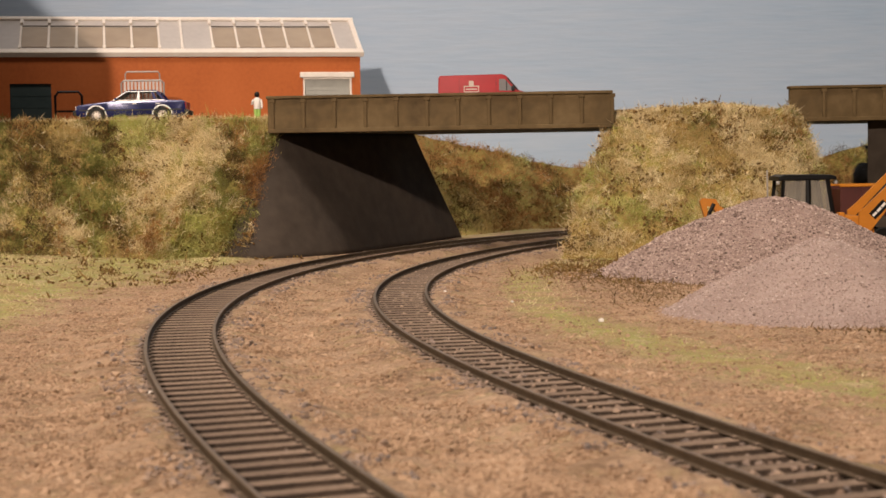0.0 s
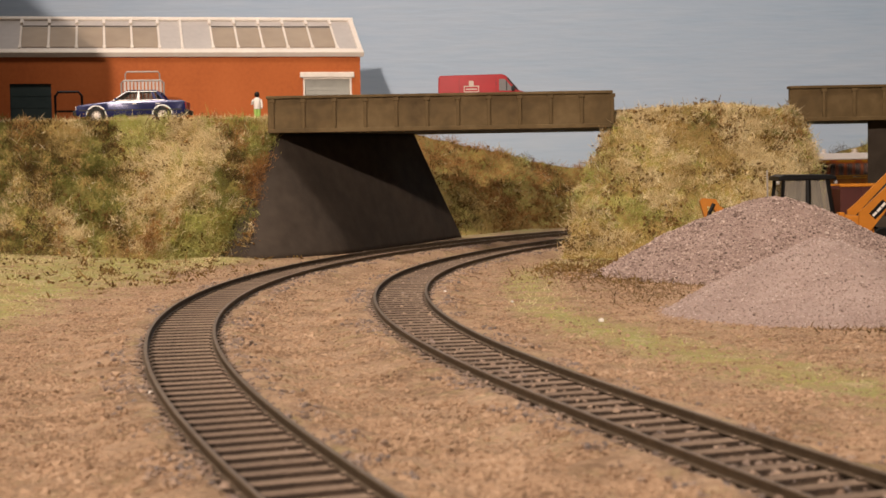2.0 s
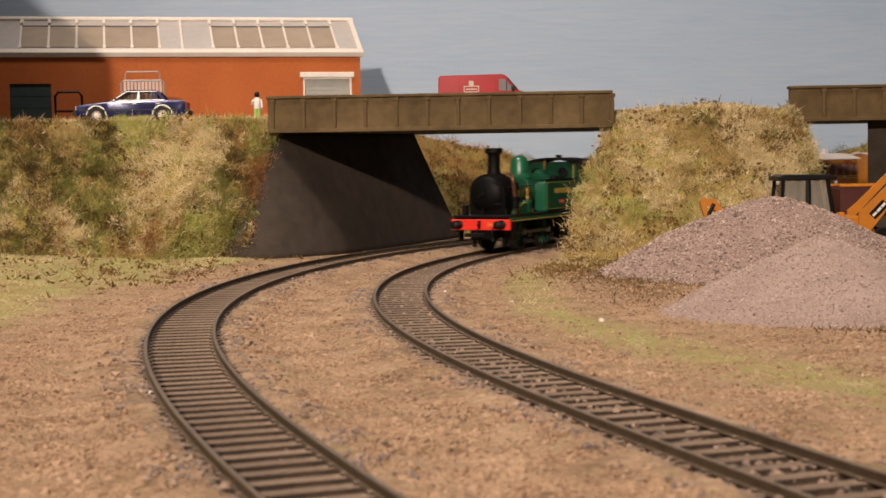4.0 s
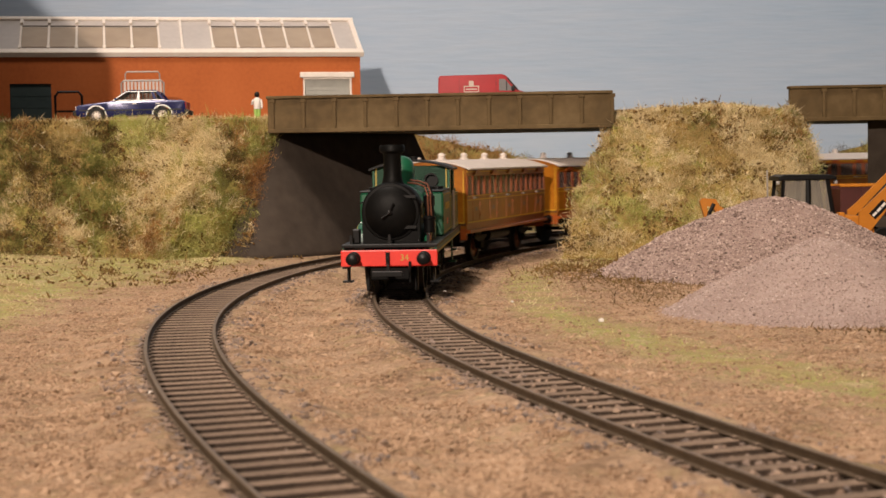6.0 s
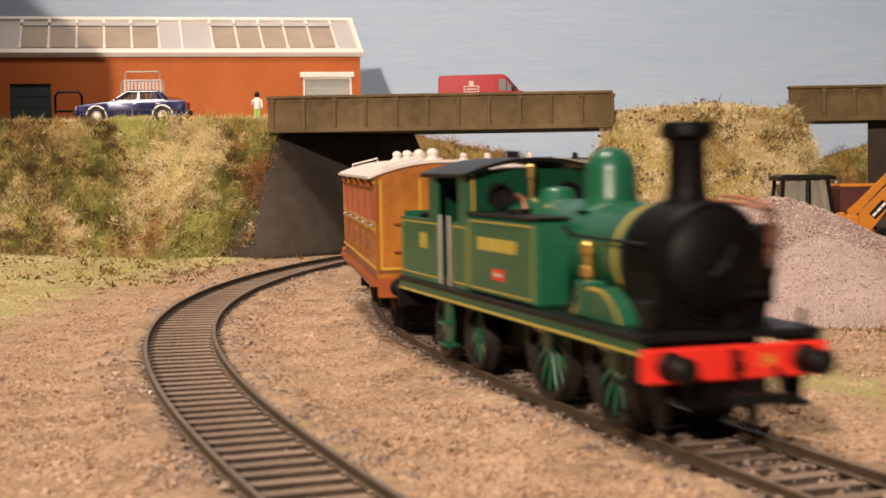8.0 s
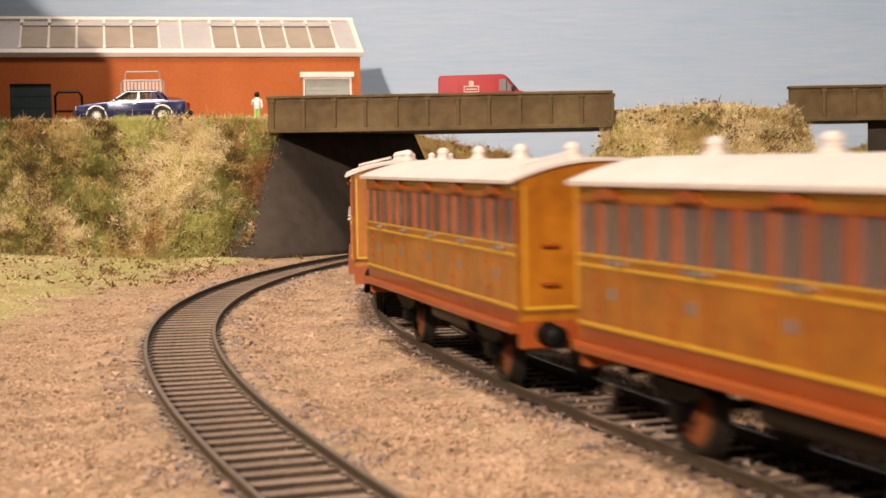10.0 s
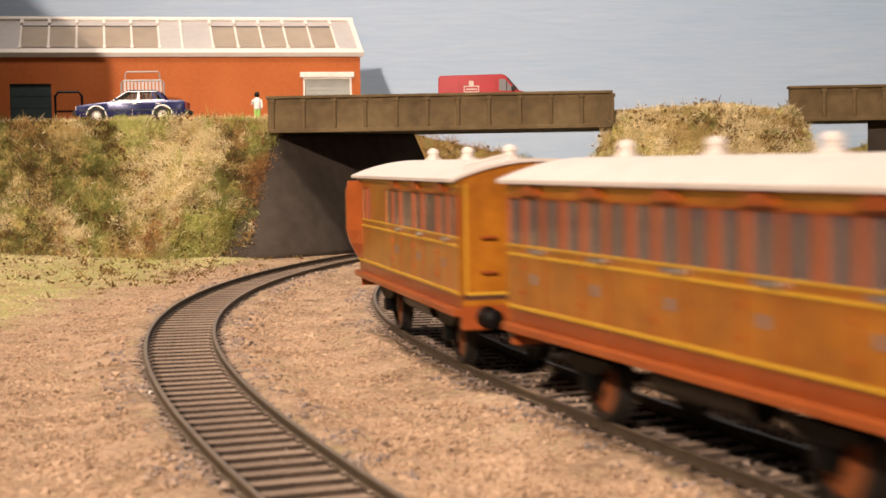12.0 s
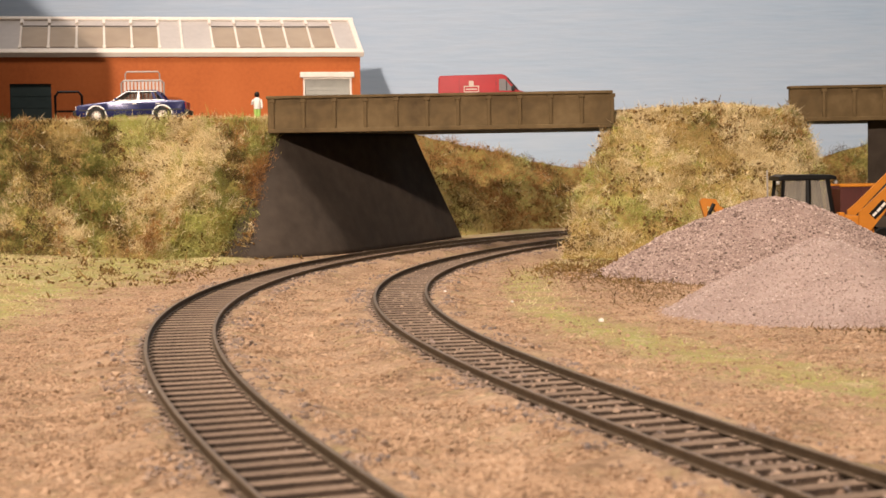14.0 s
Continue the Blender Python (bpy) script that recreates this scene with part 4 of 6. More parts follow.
def buffers(parent, x, facing, z, y, body, head):
    for s in (-1, 1):
        bm = B()
        lathe(bm, [(2.2, 0), (2.2, 0.7), (1.7, 0.9), (1.5, 3.4), (0.9, 3.5), (0.9, 5.2), (1.95, 5.3), (2.0, 5.9), (1.4, 6.3), (0.01, 6.4)], axis="X", seg=18)
        o = part("buffer", bm, head, parent, "round sprung buffer", True)
        o.matrix_basis = shift(x, s * y, z, 0, 0, 0 if facing > 0 else 180)


def coupling(parent, x, facing, z):
    bm = B()
    box(bm, 0, 6.5, -1.2, 1.2, -1, 0.2, 0.2)
    box(bm, 6, 7, -5, 5, -1.2, 0.6, 0.2)
    box(bm, 3, 4, -0.5, 0.5, 0.2, 2.4, 0.1)
    o = part("coupling", bm, M_black, parent, "black tension-lock coupling")
    o.matrix_basis = shift(x, 0, z, 0, 0, 0 if facing > 0 else 180)


def lined_panel(parent, x0, x1, z0, z1, y, s, material=M_line, w=0.28):
    """A thin painted border on a side face."""
    bm = B()
    ya, yb = sorted((s * y, s * (y + 0.06)))
    box(bm, x0, x1, ya, yb, z0, z0 + w), box(bm, x0, x1, ya, yb, z1 - w, z1)
    box(bm, x0, x0 + w, ya, yb, z0 + w, z1 - w), box(bm, x1 - w, x1, ya, yb, z0 + w, z1 - w)
    return part("lining", bm, material, parent, "yellow painted lining")


def build_loco(spinning, rods):
    f = (LOCO_A + LOCO_B) / 2          # x of the front beam
    top = thing("tank_locomotive", (0, 0, 0), "green tank locomotive with black smokebox and red buffer beam", "locomotive")
    X = lambda a: f - a
    bm = B()
    box(bm, X(136), X(1.5), -15.6, 15.6, 16.6, 17.8, 0.2)
    part("running_plate", bm, M_black, top, "black running plate")
    for s in (-1, 1):
        bm = B()
        box(bm, X(136), X(1.5), s * 15.1 - 0.3, s * 15.1 + 0.3, 14.6, 16.6)
        v = part("valance", bm, M_green, top, "green valance")
        bm = B()
        box(bm, X(136), X(1.5), s * 15.45 - 0.04, s * 15.45 + 0.04, 14.8, 15.3)
        part("lining", bm, M_line, v)
    bm = B()
    box(bm, X(1.5), X(0), -15.7, 15.7, 10.7, 15.9, 0.25)
    beam = part("buffer_beam", bm, M_red, top, "bright red buffer beam")
    writing("number", "34", 2.9, shift(X(-0.03), 5.0, 13.4) @ pose(0, 0, 0, 90, 0, 90), M_line, beam)
    bm = B()
    box(bm, X(-0.6), X(0), -1.0, 0.2, 11.4, 15.2, 0.2)
    cyl(bm, (X(-0.2), -0.4, 13.3), (X(-2.2), -0.4, 13.3), 0.6, 0.5)
    part("draw_hook", bm, M_black, beam, "black hook")
    bm = B()
    box(bm, X(137.5), X(136), -15.6, 15.6, 10.2, 17.2, 0.25)
    part("rear_beam", bm, M_black, top, "black rear beam")
    buffers(top, X(0), 1, 13.4, 11.4, M_black, M_black)
    buffers(top, X(137.5), -1, 13.4, 11.4, M_black, M_black)
    coupling(top, X(-0.3), 1, 9.0)
    coupling(top, X(137.5), -1, 9.0)
    # frames
    bm = B()
    box(bm, X(134), X(3), -5.6, 5.6, 6.5, 16.6, 0.5)
    box(bm, X(8), X(2), -6.5, 6.5, 6, 11, 0.4)
    part("frame", bm, M_sooty, top, "black frames")
    for a, y0 in ((10, 8), (126, 8)):
        for s in (-1, 1):
            bm = B()
            box(bm, X(a + 1.2), X(a - 1.2), s * y0 - 0.5, s * y0 + 0.5, 2.0, 10.5, 0.15)
            part("guard_iron", bm, M_black, top)
    # boiler and smokebox
    bm = B()
    lathe(bm, [(8.9, 0), (8.9, 65)], (X(86), 0, 28), "X", 40)
    boiler = part("boiler", bm, M_green, top, "green boiler barrel", True)
    for a in (26, 40, 70):
        bm = B()
        lathe(bm, [(8.9, 0), (9.08, 0.05), (9.08, 0.9), (8.9, 0.95)], (X(a), 0, 28), "X", 40)
        part("boiler_band", bm, M_line if a == 26 else M_green, boiler, "boiler band")
    bm = B()
    lathe(bm, [(9.7, 0), (9.7, 13.0), (9.2, 13.7), (8.4, 13.8), (8.3, 14.6), (7.4, 15.4), (4.5, 16.4), (1.6, 16.8), (0.01, 16.85)], (X(21.5), 0, 28), "X", 44)
    sb = part("smokebox", bm, M_sooty, top, "matt black smokebox with domed door", True)
    bm = B()
    prism(bm, [(-9.6, 28), (-9.4, 17.8), (9.4, 17.8), (9.6, 28), (7, 22), (-7, 22)], X(21.5), X(8.2), "X")
    part("saddle", bm, M_sooty, sb)
    bm = B()
    lathe(bm, [(0.8, 0), (0.8, 1.2), (0.01, 1.4)], (X(4.7), 0, 28), "X", 12)
    cyl(bm, (X(3.6), 0, 28), (X(3.4), 1.4, 31), 0.3), cyl(bm, (X(3.4), 0, 28), (X(3.2), -2.4, 26.2), 0.3)
    part("door_dart", bm, M_black, sb, "smokebox door handles")
    for z in (23, 33):
        bm = B()
        box(bm, X(6.6), X(6.0), 2.0, 8.4, z - 0.5, z + 0.5)
        part("hinge_strap", bm, M_black, sb)
    bm = B()
    lathe(bm, [(5.4, 35.2), (4.2, 36.6), (3.4, 38.0), (3.05, 40), (2.95, 46.4), (3.2, 47.2), (4.3, 47.9), (4.35, 49.4), (3.9, 50.1), (2.6, 50.1), (2.5, 45)], (X(16.5), 0, 0), "Z", 28)
    part("chimney", bm, M_sooty, top, "black flared chimney", True)
    bm = B()
    lathe(bm, [(6.6, 35.2), (5.3, 36.4), (4.7, 38), (4.65, 42.4), (4.1, 44.4), (2.8, 45.8), (1.2, 46.4), (0.01, 46.5)], (X(47), 0, 0), "Z", 30)
    part("dome", bm, M_green, top, "green steam dome", True)
    bm = B()
    lathe(bm, [(4.6, 35.6), (3.6, 36.8), (3.2, 38.2), (2.2, 39.0), (0.01, 39.2)], (X(73), 0, 0), "Z", 20)
    part("safety_valve", bm, M_green, top, "low green safety valve cover", True)
    bm = B()
    lathe(bm, [(0.5, 36.5), (0.5, 40.6), (0.8, 40.8), (0.8, 43.2), (0.4, 43.6), (0.01, 43.8)], (X(83.5), -1.6, 0), "Z", 12)
    part("whistle", bm, M_brass, top, "thin brass whistle", True)
    bm = B()
    tube(bm, [(X(85.6), -5.0, 36.0), (X(82), -5.2, 37.4), (X(78), -5.4, 36.6), (X(75), -6.0, 34.4)], 0.5)
    part("injector_pipe", bm, M_copper, top, "bent copper pipe", True)
    # tanks, cab, bunker
    for s in (-1, 1):
        bm = B()
        box(bm, X(86), X(46.5), min(s * 8, s * 14.8), max(s * 8, s * 14.8), 17.8, 33.6, 0.7)
        tank = part("side_tank", bm, M_green, top, "green lined side tank")
        lined_panel(tank, X(84.5), X(48), 19, 32.6, 14.82, s)
        bm = B()
        for k in range(8):
            box(bm, X(79 - 2.8 * k), X(76.7 - 2.8 * k), s * 14.84 - 0.04, s * 14.84 + 0.04, 26.8 + 0.2 * (k % 2), 29.4)
        part("lettering", bm, M_line, tank, "yellow letters too blurred to read")
        bm = B()
        box(bm, X(70), X(64), s * 14.88 - 0.05, s * 14.88 + 0.05, 21.4, 23.6, 0.0)
        part("name_plate", bm, M_red, tank, "small red plate")
        bm = B()
        box(bm, X(69.3), X(64.7), s * 14.95 - 0.03, s * 14.95 + 0.03, 22.2, 22.8)
        part("plate_lettering", bm, M_pale_trim, tank, "pale bar of lettering")
        bm = B()
        box(bm, X(86.6), X(46.1), min(s * 8, s * 15.0), max(s * 8, s * 15.0), 33.602, 34.2, 0.2)
        part("tank_coping", bm, M_black, tank, "black tank top edge")
        bm = B()
        cyl(bm, (X(64), s * 11.4, 33.4), (X(64), s * 11.4, 34.8), 2.2), cyl(bm, (X(64), s * 11.4, 34.8), (X(64), s * 11.4, 35.2), 2.5)
        part("filler_cap", bm, M_black, tank, "black filler lid", True)
        bm = B()
        box(bm, X(96.5), X(86.02), min(s * 14, s * 14.8), max(s * 14, s * 14.8), 17.8, 31.8, 0.1)
        box(bm, X(92), X(86.02), min(s * 14, s * 14.8), max(s * 14, s * 14.8), 31.8, 41.2, 0.1)
        side = part("cab_side", bm, M_green, top, "green cab side sheet")
        lined_panel(side, X(96), X(86.5), 19, 31, 14.82, s)
        bm = B()
        box(bm, X(136), X(104), min(s * 14, s * 14.8), max(s * 14, s * 14.8), 17.8, 31.8, 0.1)
        box(bm, X(113), X(107), min(s * 14, s * 14.8), max(s * 14, s * 14.8), 31.8, 41.2, 0.1)
        b2 = part("bunker_side", bm, M_green, top, "green bunker side")
        lined_panel(b2, X(135), X(106), 19, 31, 14.82, s)
        bm = B()
        for k in range(2):
            box(bm, X(119 - 3.0 * k) - 1.0, X(119 - 3.0 * k) + 1.0, s * 14.84 - 0.05, s * 14.84 + 0.05, 25.2, 28.6)
        part("side_number", bm, M_line, b2, "yellow number bars")
        for a in (97.2, 103.4):
            bm = B()
            cyl(bm, (X(a), s * 15.1, 18), (X(a), s * 15.1, 33), 0.35, seg=8)
            part("handrail", bm, M_steel, top, "bright handrail")
        bm = B()
        tube(bm, [(X(10), s * 10.2, 31), (X(40), s * 9.9, 31.2), (X(52), s * 9.6, 33.8)], 0.28)
        part("boiler_handrail", bm, M_black, boiler)
        # splasher over the front drivers
        bm = B()
        prism(bm, [(X(25) + 12.4 * math.cos(t), 11.0 + 12.4 * math.sin(t)) for t in [radians(d) for d in range(34, 147, 8)]], min(s * 9.2, s * 12.6), max(s * 9.2, s * 12.6), "Y")
        sp = part("splasher", bm, M_green, top, "green splasher")
        bm = B()
        ts = [radians(d) for d in range(36, 145, 6)]
        prism(bm, [(X(25) + 12.4 * math.cos(t), 11.0 + 12.4 * math.sin(t)) for t in ts] + [(X(25) + 11.8 * math.cos(t), 11.0 + 11.8 * math.sin(t)) for t in reversed(ts)], s * 12.62, s * 12.72, "Y")
        part("lining", bm, M_line, sp)
        bm = B()
        box(bm, X(33), X(28), min(s * 9.2, s * 13), max(s * 9.2, s * 13), 17.82, 24, 0.4)
        part("sand_box", bm, M_green, top)
        # clack valve: brass and copper
        bm = B()
        lathe(bm, [(0.9, 22), (0.9, 24), (1.4, 24.4), (1.4, 26), (0.9, 26.4), (0.9, 28), (1.4, 28.4), (1.4, 30), (0.7, 30.6), (0.01, 30.8)], (X(34), s * 9.9, 0), "Z", 14)
        part("clack_valve", bm, M_brass, top, "brass clack valve", True)
        bm = B()
        tube(bm, [(X(34), s * 10, 18), (X(34), s * 10, 22.5)], 0.7)
        part("feed_pipe", bm, M_copper, top, "copper feed pipe")
        # steps
        for a in (8, 101):
            bm = B()
            box(bm, X(a + 2.5), X(a - 2.5), s * 14.2 - 0.25, s * 14.2 + 0.25, 5.2, 14.6)
            box(bm, X(a + 2.6), X(a - 2.6), min(s * 12.8, s * 16.0), max(s * 12.8, s * 16.0), 5.0, 5.6)
            box(bm, X(a + 2.6), X(a - 2.6), min(s * 13.8, s * 16.0), max(s * 13.8, s * 16.0), 9.6, 10.2)
            part("step", bm, M_black if a == 8 else M_green, top, "footstep on a hanging plate")
    bm = B()
    box(bm, X(136), X(135), -14, 14, 17.8, 33, 0.1)
    part("bunker_rear", bm, M_green, top, "green bunker rear")
    bm = B()
    box(bm, X(135), X(113), -14, 14, 17.8, 30.5)
    for k in range(60):
        rng = random.Random(k)
        cx, cy = rng.uniform(X(133), X(115)), rng.uniform(-12, 12)
        r = rng.uniform(1.0, 2.2)
        box(bm, cx - r, cx + r, cy - r, cy + r, 29.5, 31 + rng.uniform(0, 2.2), 0.5)
    part("coal", bm, M_sooty, top, "black coal load")
    # spectacle plates with round windows
    for a, back in ((86, 0), (112, 1)):
        bm = B()
        seg = 20
        for s in (-1, 1):
            ring = [(s * 7.6 + 2.15 * math.cos(2 * math.pi * k / seg), 37.2 + 2.15 * math.sin(2 * math.pi * k / seg)) for k in range(seg)]
            lo, hi, z0, z1 = (0.0, 14.0, 31.0, 42.6) if s > 0 else (-14.0, 0.0, 31.0, 42.6)
            for t0, t1 in ((0.0, 0.6), ):
                va = [bm.verts.new((X(a) - t1, y, z)) for y, z in ring]
                vb = []
                for y, z in ring:
                    dy, dz = y - s * 7.6, z - 37.2
                    k = min((hi - s * 7.6) / dy if dy > 1e-6 else (lo - s * 7.6) / dy if dy < -1e-6 else 1e9,
                            (z1 - 37.2) / dz if dz > 1e-6 else (z0 - 37.2) / dz if dz < -1e-6 else 1e9)
                    vb.append(bm.verts.new((X(a) - t1, s * 7.6 + dy * k, 37.2 + dz * k)))
                for i in range(seg):
                    bm.faces.new((va[i], va[(i + 1) % seg], vb[(i + 1) % seg], vb[i]))
        bmesh.ops.solidify(bm, geom=bm.faces[:], thickness=0.6)
        plate = part("spectacle_plate", bm, M_green, top, "green cab plate with round windows")
        for s in (-1, 1):
            bm = B()
            lathe(bm, [(2.1, -0.8), (2.7, -0.8), (2.7, 0.9), (2.1, 0.9), (2.1, -0.8)], (X(a), s * 7.6, 37.2), "X", 24)
            part("window_ring", bm, M_black if s else M_brass, plate, "dark window ring", True)
            if not back:
                lined = B()
                box(lined, X(a) + 0.02, X(a) + 0.08, s * 13.4 - 0.22, s * 13.4 + 0.22, 33, 42)
                part("lining", lined, M_line, plate)
    bm = B()
    box(bm, X(112), X(86.7), -13.9, 13.9, 17.9, 19.5)
    part("cab_floor", bm, M_seat, top)
    bm = B()
    lathe(bm, [(8, 0), (8, 4)], (X(92), 0, 27.5), "X", 24)
    part("firebox_backhead", bm, M_black, top, "black backhead with fittings", True)
    bm = B()
    n = 16
    arc = [(-16.0 + 32.0 * k / n, 41.8 + 3.2 * (1 - ((k - n / 2) / (n / 2)) ** 2)) for k in range(n + 1)]
    prism(bm, arc + [(y, z - 0.8) for y, z in reversed(arc)], X(115), X(84), "X")
    part("cab_roof", bm, M_black, top, "black curved cab roof", True)
    bm = B()
    cyl(bm, (X(99), 0, 45), (X(99), 0, 46.4), 1.6)
    part("roof_vent", bm, M_black, top)
    # pipes bundled over the smokebox on the off side, pump on the other
    for k, (dy, dz, m) in enumerate(((0, 0, M_copper), (0.9, 0.8, M_copper), (1.7, -0.3, M_black))):
        bm = B()
        tube(bm, [(X(17), 5.0 + dy, 37.4 + dz), (X(14), 8.4 + dy, 37.0 + dz), (X(12), 11.2 + dy, 36.0 + dz), (X(11.5), 12.0 + dy, 33 + dz), (X(13), 12.0 + dy, 26 + dz), (X(15), 11.4 + dy, 18)], 0.32)
        part("pipe", bm, m, top, "thin copper pipe" if m is M_copper else "thin black pipe", True)
    bm = B()
    lathe(bm, [(1.9, 17.8), (1.9, 22), (2.2, 22.2), (2.2, 23), (1.4, 23.4), (1.4, 26.5), (1.9, 26.7), (1.9, 30), (0.6, 30.6), (0.01, 30.7)], (X(14), 12.2, 3), "Z", 16)
    part("air_pump", bm, M_sooty, top, "black air pump", True)
    for a, y, z in ((2.5, -12.6, 17.8), (2.5, 12.6, 17.8), (2.5, 0, 17.8)):
        bm = B()
        box(bm, X(a) - 0.3, X(a) + 0.3, y - 0.4, y + 0.4, z, z + 3)
        part("lamp_iron", bm, M_black, top)
    bm = B()
    box(bm, X(9), X(5.5), -12.6, -10.0, 17.8, 22.6, 0.4)
    part("oil_box", bm, M_black, top)
    bm = B()
    tube(bm, [(X(0.2), 6.8, 12), (X(-1.2), 6.8, 10), (X(-1.0), 6.8, 5.5)], 0.5)
    part("brake_pipe", bm, M_black, top, "black hanging brake hose")
    # wheels and rods
    for a in (25, 55):
        wheelset(top, X(a), 11.0, M_tread, M_green, 16, "green spoked driving wheels", spinning)
    for a in (97, 119):
        wheelset(top, X(a), 7.0, M_tread, M_green, 10, "green spoked bogie wheels", spinning)
    bm = B()
    box(bm, X(125), X(91), -6.2, 6.2, 5.5, 9.5, 0.5)
    part("bogie_frame", bm, M_sooty, top, "black bogie frame")
    for s in (-1, 1):
        bm = B()
        box(bm, -16.4, 16.4, -0.4, 0.4, -0.8, 0.8, 0.15)
        cyl(bm, (-15, -0.9, 0), (-15, 0.9, 0), 1.6), cyl(bm, (15, -0.9, 0), (15, 0.9, 0), 1.6)
        rod = part("coupling_rod", bm, M_steel, top, "bright steel coupling rod")
        rods.append((rod, X(40), s * 10.6, 11.0, 3.4, 0.0 if s > 0 else math.pi / 2))
    return top


def roof_arc(y):
    return 40.9 + 3.9 * (1 - (y / 17.6) ** 2)


def build_coach(spinning, brake=False):
    X = lambda a: (COACH_A + COACH_B) / 2 - a       # a: millimetres behind the front end
    label = "teak brake coach with guard's lookout and white roof" if brake else "teak four-wheel coach with gold lining and white roof"
    top = thing("railway_coach", (0, 0, 0), label, "coach", "train coaches")
    end = 116.0 if brake else COACH_LEN
    bm = B()
    box(bm, X(end), X(0), -15.2, 15.2, 16.6, 18.0)
    part("floor", bm, M_seat, top)
    # windows as (start behind the front end, width, over a door)
    if brake:
        axles = (29.0, 97.0)
        lights = [(1.6, 6.4, 0), (9.8, 7.4, 1), (19.0, 13.4, 0), (34.2, 7.4, 1), (43.4, 13.4, 0), (58.6, 7.4, 1), (67.6, 7.6, 0), (96.6, 4.6, 0), (103.0, 4.6, 0)]
        walls = (18.0, 42.4, 66.0, 78.0)
    else:
        axles = (COACH_A, COACH_B)
        w = end / 5
        lights = [p for c in range(5) for p in ((c * w + 1.0, 6.9, 0), (c * w + 9.0, 7.0, 1), (c * w + 17.1, 6.9, 0))]
        walls = [c * w for c in range(1, 5)]
    z0, z1 = 29.4, 37.6
    for s in (-1, 1):
        ya, yb = sorted((s * 14.9, s * 15.9))
        bm = B()
        box(bm, X(end), X(0), ya, yb, 17.4, z0)
        side = part("side_panel", bm, M_teak, top, "varnished orange teak side")
        bm = B()
        box(bm, X(end), X(0), ya, yb, z1, 41.2)
        part("cantrail_panel", bm, M_teak, top)
        a = 0.0
        for la, lw, door in lights + [(end, 0, 0)]:
            bm = B()
            box(bm, X(la), X(a), ya, yb, z0, z1)
            part("window_pillar", bm, M_teak_red if la - a < 6 else M_teak, side, "red-brown pillar" if la - a < 6 else "plain teak panel")
            a = la + lw
        bm = B()
        prism(bm, [(s * 15.2, 17.4), (s * 15.6, 17.4), (s * 15.5, 14.92), (s * 15.0, 14.92)], X(end), X(0), "X")
        part("solebar", bm, M_teak_red, top, "red-brown solebar")
        bm = B()
        prism(bm, [(s * 15.0, 14.9), (s * 16.9, 14.9), (s * 17.1, 14.5), (s * 17.1, 13.5), (s * 15.0, 13.5)], X(end), X(0), "X")
        part("step_edge", bm, M_teak_red, top, "bright red-brown lower edge")
        if brake:
            # guard's lookout, bulging from the side and drawn in at the bottom
            bm = B()
            rings = []
            for z, o in ((18.6, 0.4), (22.5, 2.4), (26, 3.3), (36.5, 3.3), (39.5, 2.6)):
                rings.append([bm.verts.new(p) for p in ((X(end), s * 15.0, z), (X(end), s * (15.9 + o), z), (X(end - 2.4), s * (15.9 + o), z), (X(end - 7.0), s * 16.0, z), (X(end - 7.0), s * 15.0, z))])
            for p, q in zip(rings, rings[1:]):
                for k in range(5):
                    bm.faces.new((p[k], p[(k + 1) % 5], q[(k + 1) % 5], q[k]))
            bm.faces.new(rings[0]), bm.faces.new(rings[-1])
            part("lookout", bm, M_teak_red, top, "red-brown bulging guard's lookout")
        for nm, za, zb, out, m in (("waist_moulding", 27.3, 27.8, 16.15, M_gold), ("waist_rail", 29.0, 29.4, 16.1, M_gold), ("cantrail_lining", 39.2, 39.8, 16.1, M_gold), ("bottom_lining", 17.8, 18.4, 16.15, M_gold)):
            bm = B()
            yc, yd = sorted((s * 15.9, s * out))
            box(bm, X(end - 0.4), X(0.4), yc, yd, za, zb)
            part(nm, bm, m, side, "gold lining")
        for la, lw, door in lights:
            bm = B()
            yc, yd = sorted((s * 15.68, s * 15.82))
            box(bm, X(la + lw), X(la), yc, yd, z0, z1)
            o = part("pane", bm, M_coach_glass, side, "clear window pane")
            o.visible_shadow = False
            bm = B()
            yc, yd = sorted((s * 15.902, s * 16.06))
            e = 0.4
            box(bm, X(la + lw + e), X(la - e), yc, yd, z0 - e, z0), box(bm, X(la + lw + e), X(la - e), yc, yd, z1, z1 + e)
            box(bm, X(la), X(la - e), yc, yd, z0, z1), box(bm, X(la + lw + e), X(la + lw), yc, yd, z0, z1)
            part("window_frame", bm, M_teak_red, side, "red-brown window frame")
            if not door:
                continue
            bm = B()
            n = 8
            top_arc = [(X(la - 0.6) + (X(la + lw + 0.6) - X(la - 0.6)) * k / n, 38.3 + 1.9 * math.sin(math.pi * k / n) ** 0.6) for k in range(n + 1)]
            prism(bm, top_arc, s * 15.902, s * 16.9, "Y")
            part("door_ventilator", bm, M_teak_red, side, "red-brown ventilator hood over the door")
            bm = B()
            yc, yd = sorted((s * 15.902, s * 16.05))
            for xa in (la - 1.6, la + lw + 1.3):
                box(bm, X(xa + 0.3), X(xa), yc, yd, 18.4, 38)
            door_edge = part("door", bm, M_teak_red, side, "door with brass handle")
            bm = B()
            cyl(bm, (X(la - 0.6), s * 15.9, 28.4), (X(la - 0.6), s * 16.8, 28.4), 0.5, seg=8)
            cyl(bm, (X(la - 0.6), s * 16.7, 28.4), (X(la + 0.8), s * 16.7, 28.4), 0.25, seg=8)
            part("door_handle", bm, M_steel, door_edge, "small bright handle")
            bm = B()
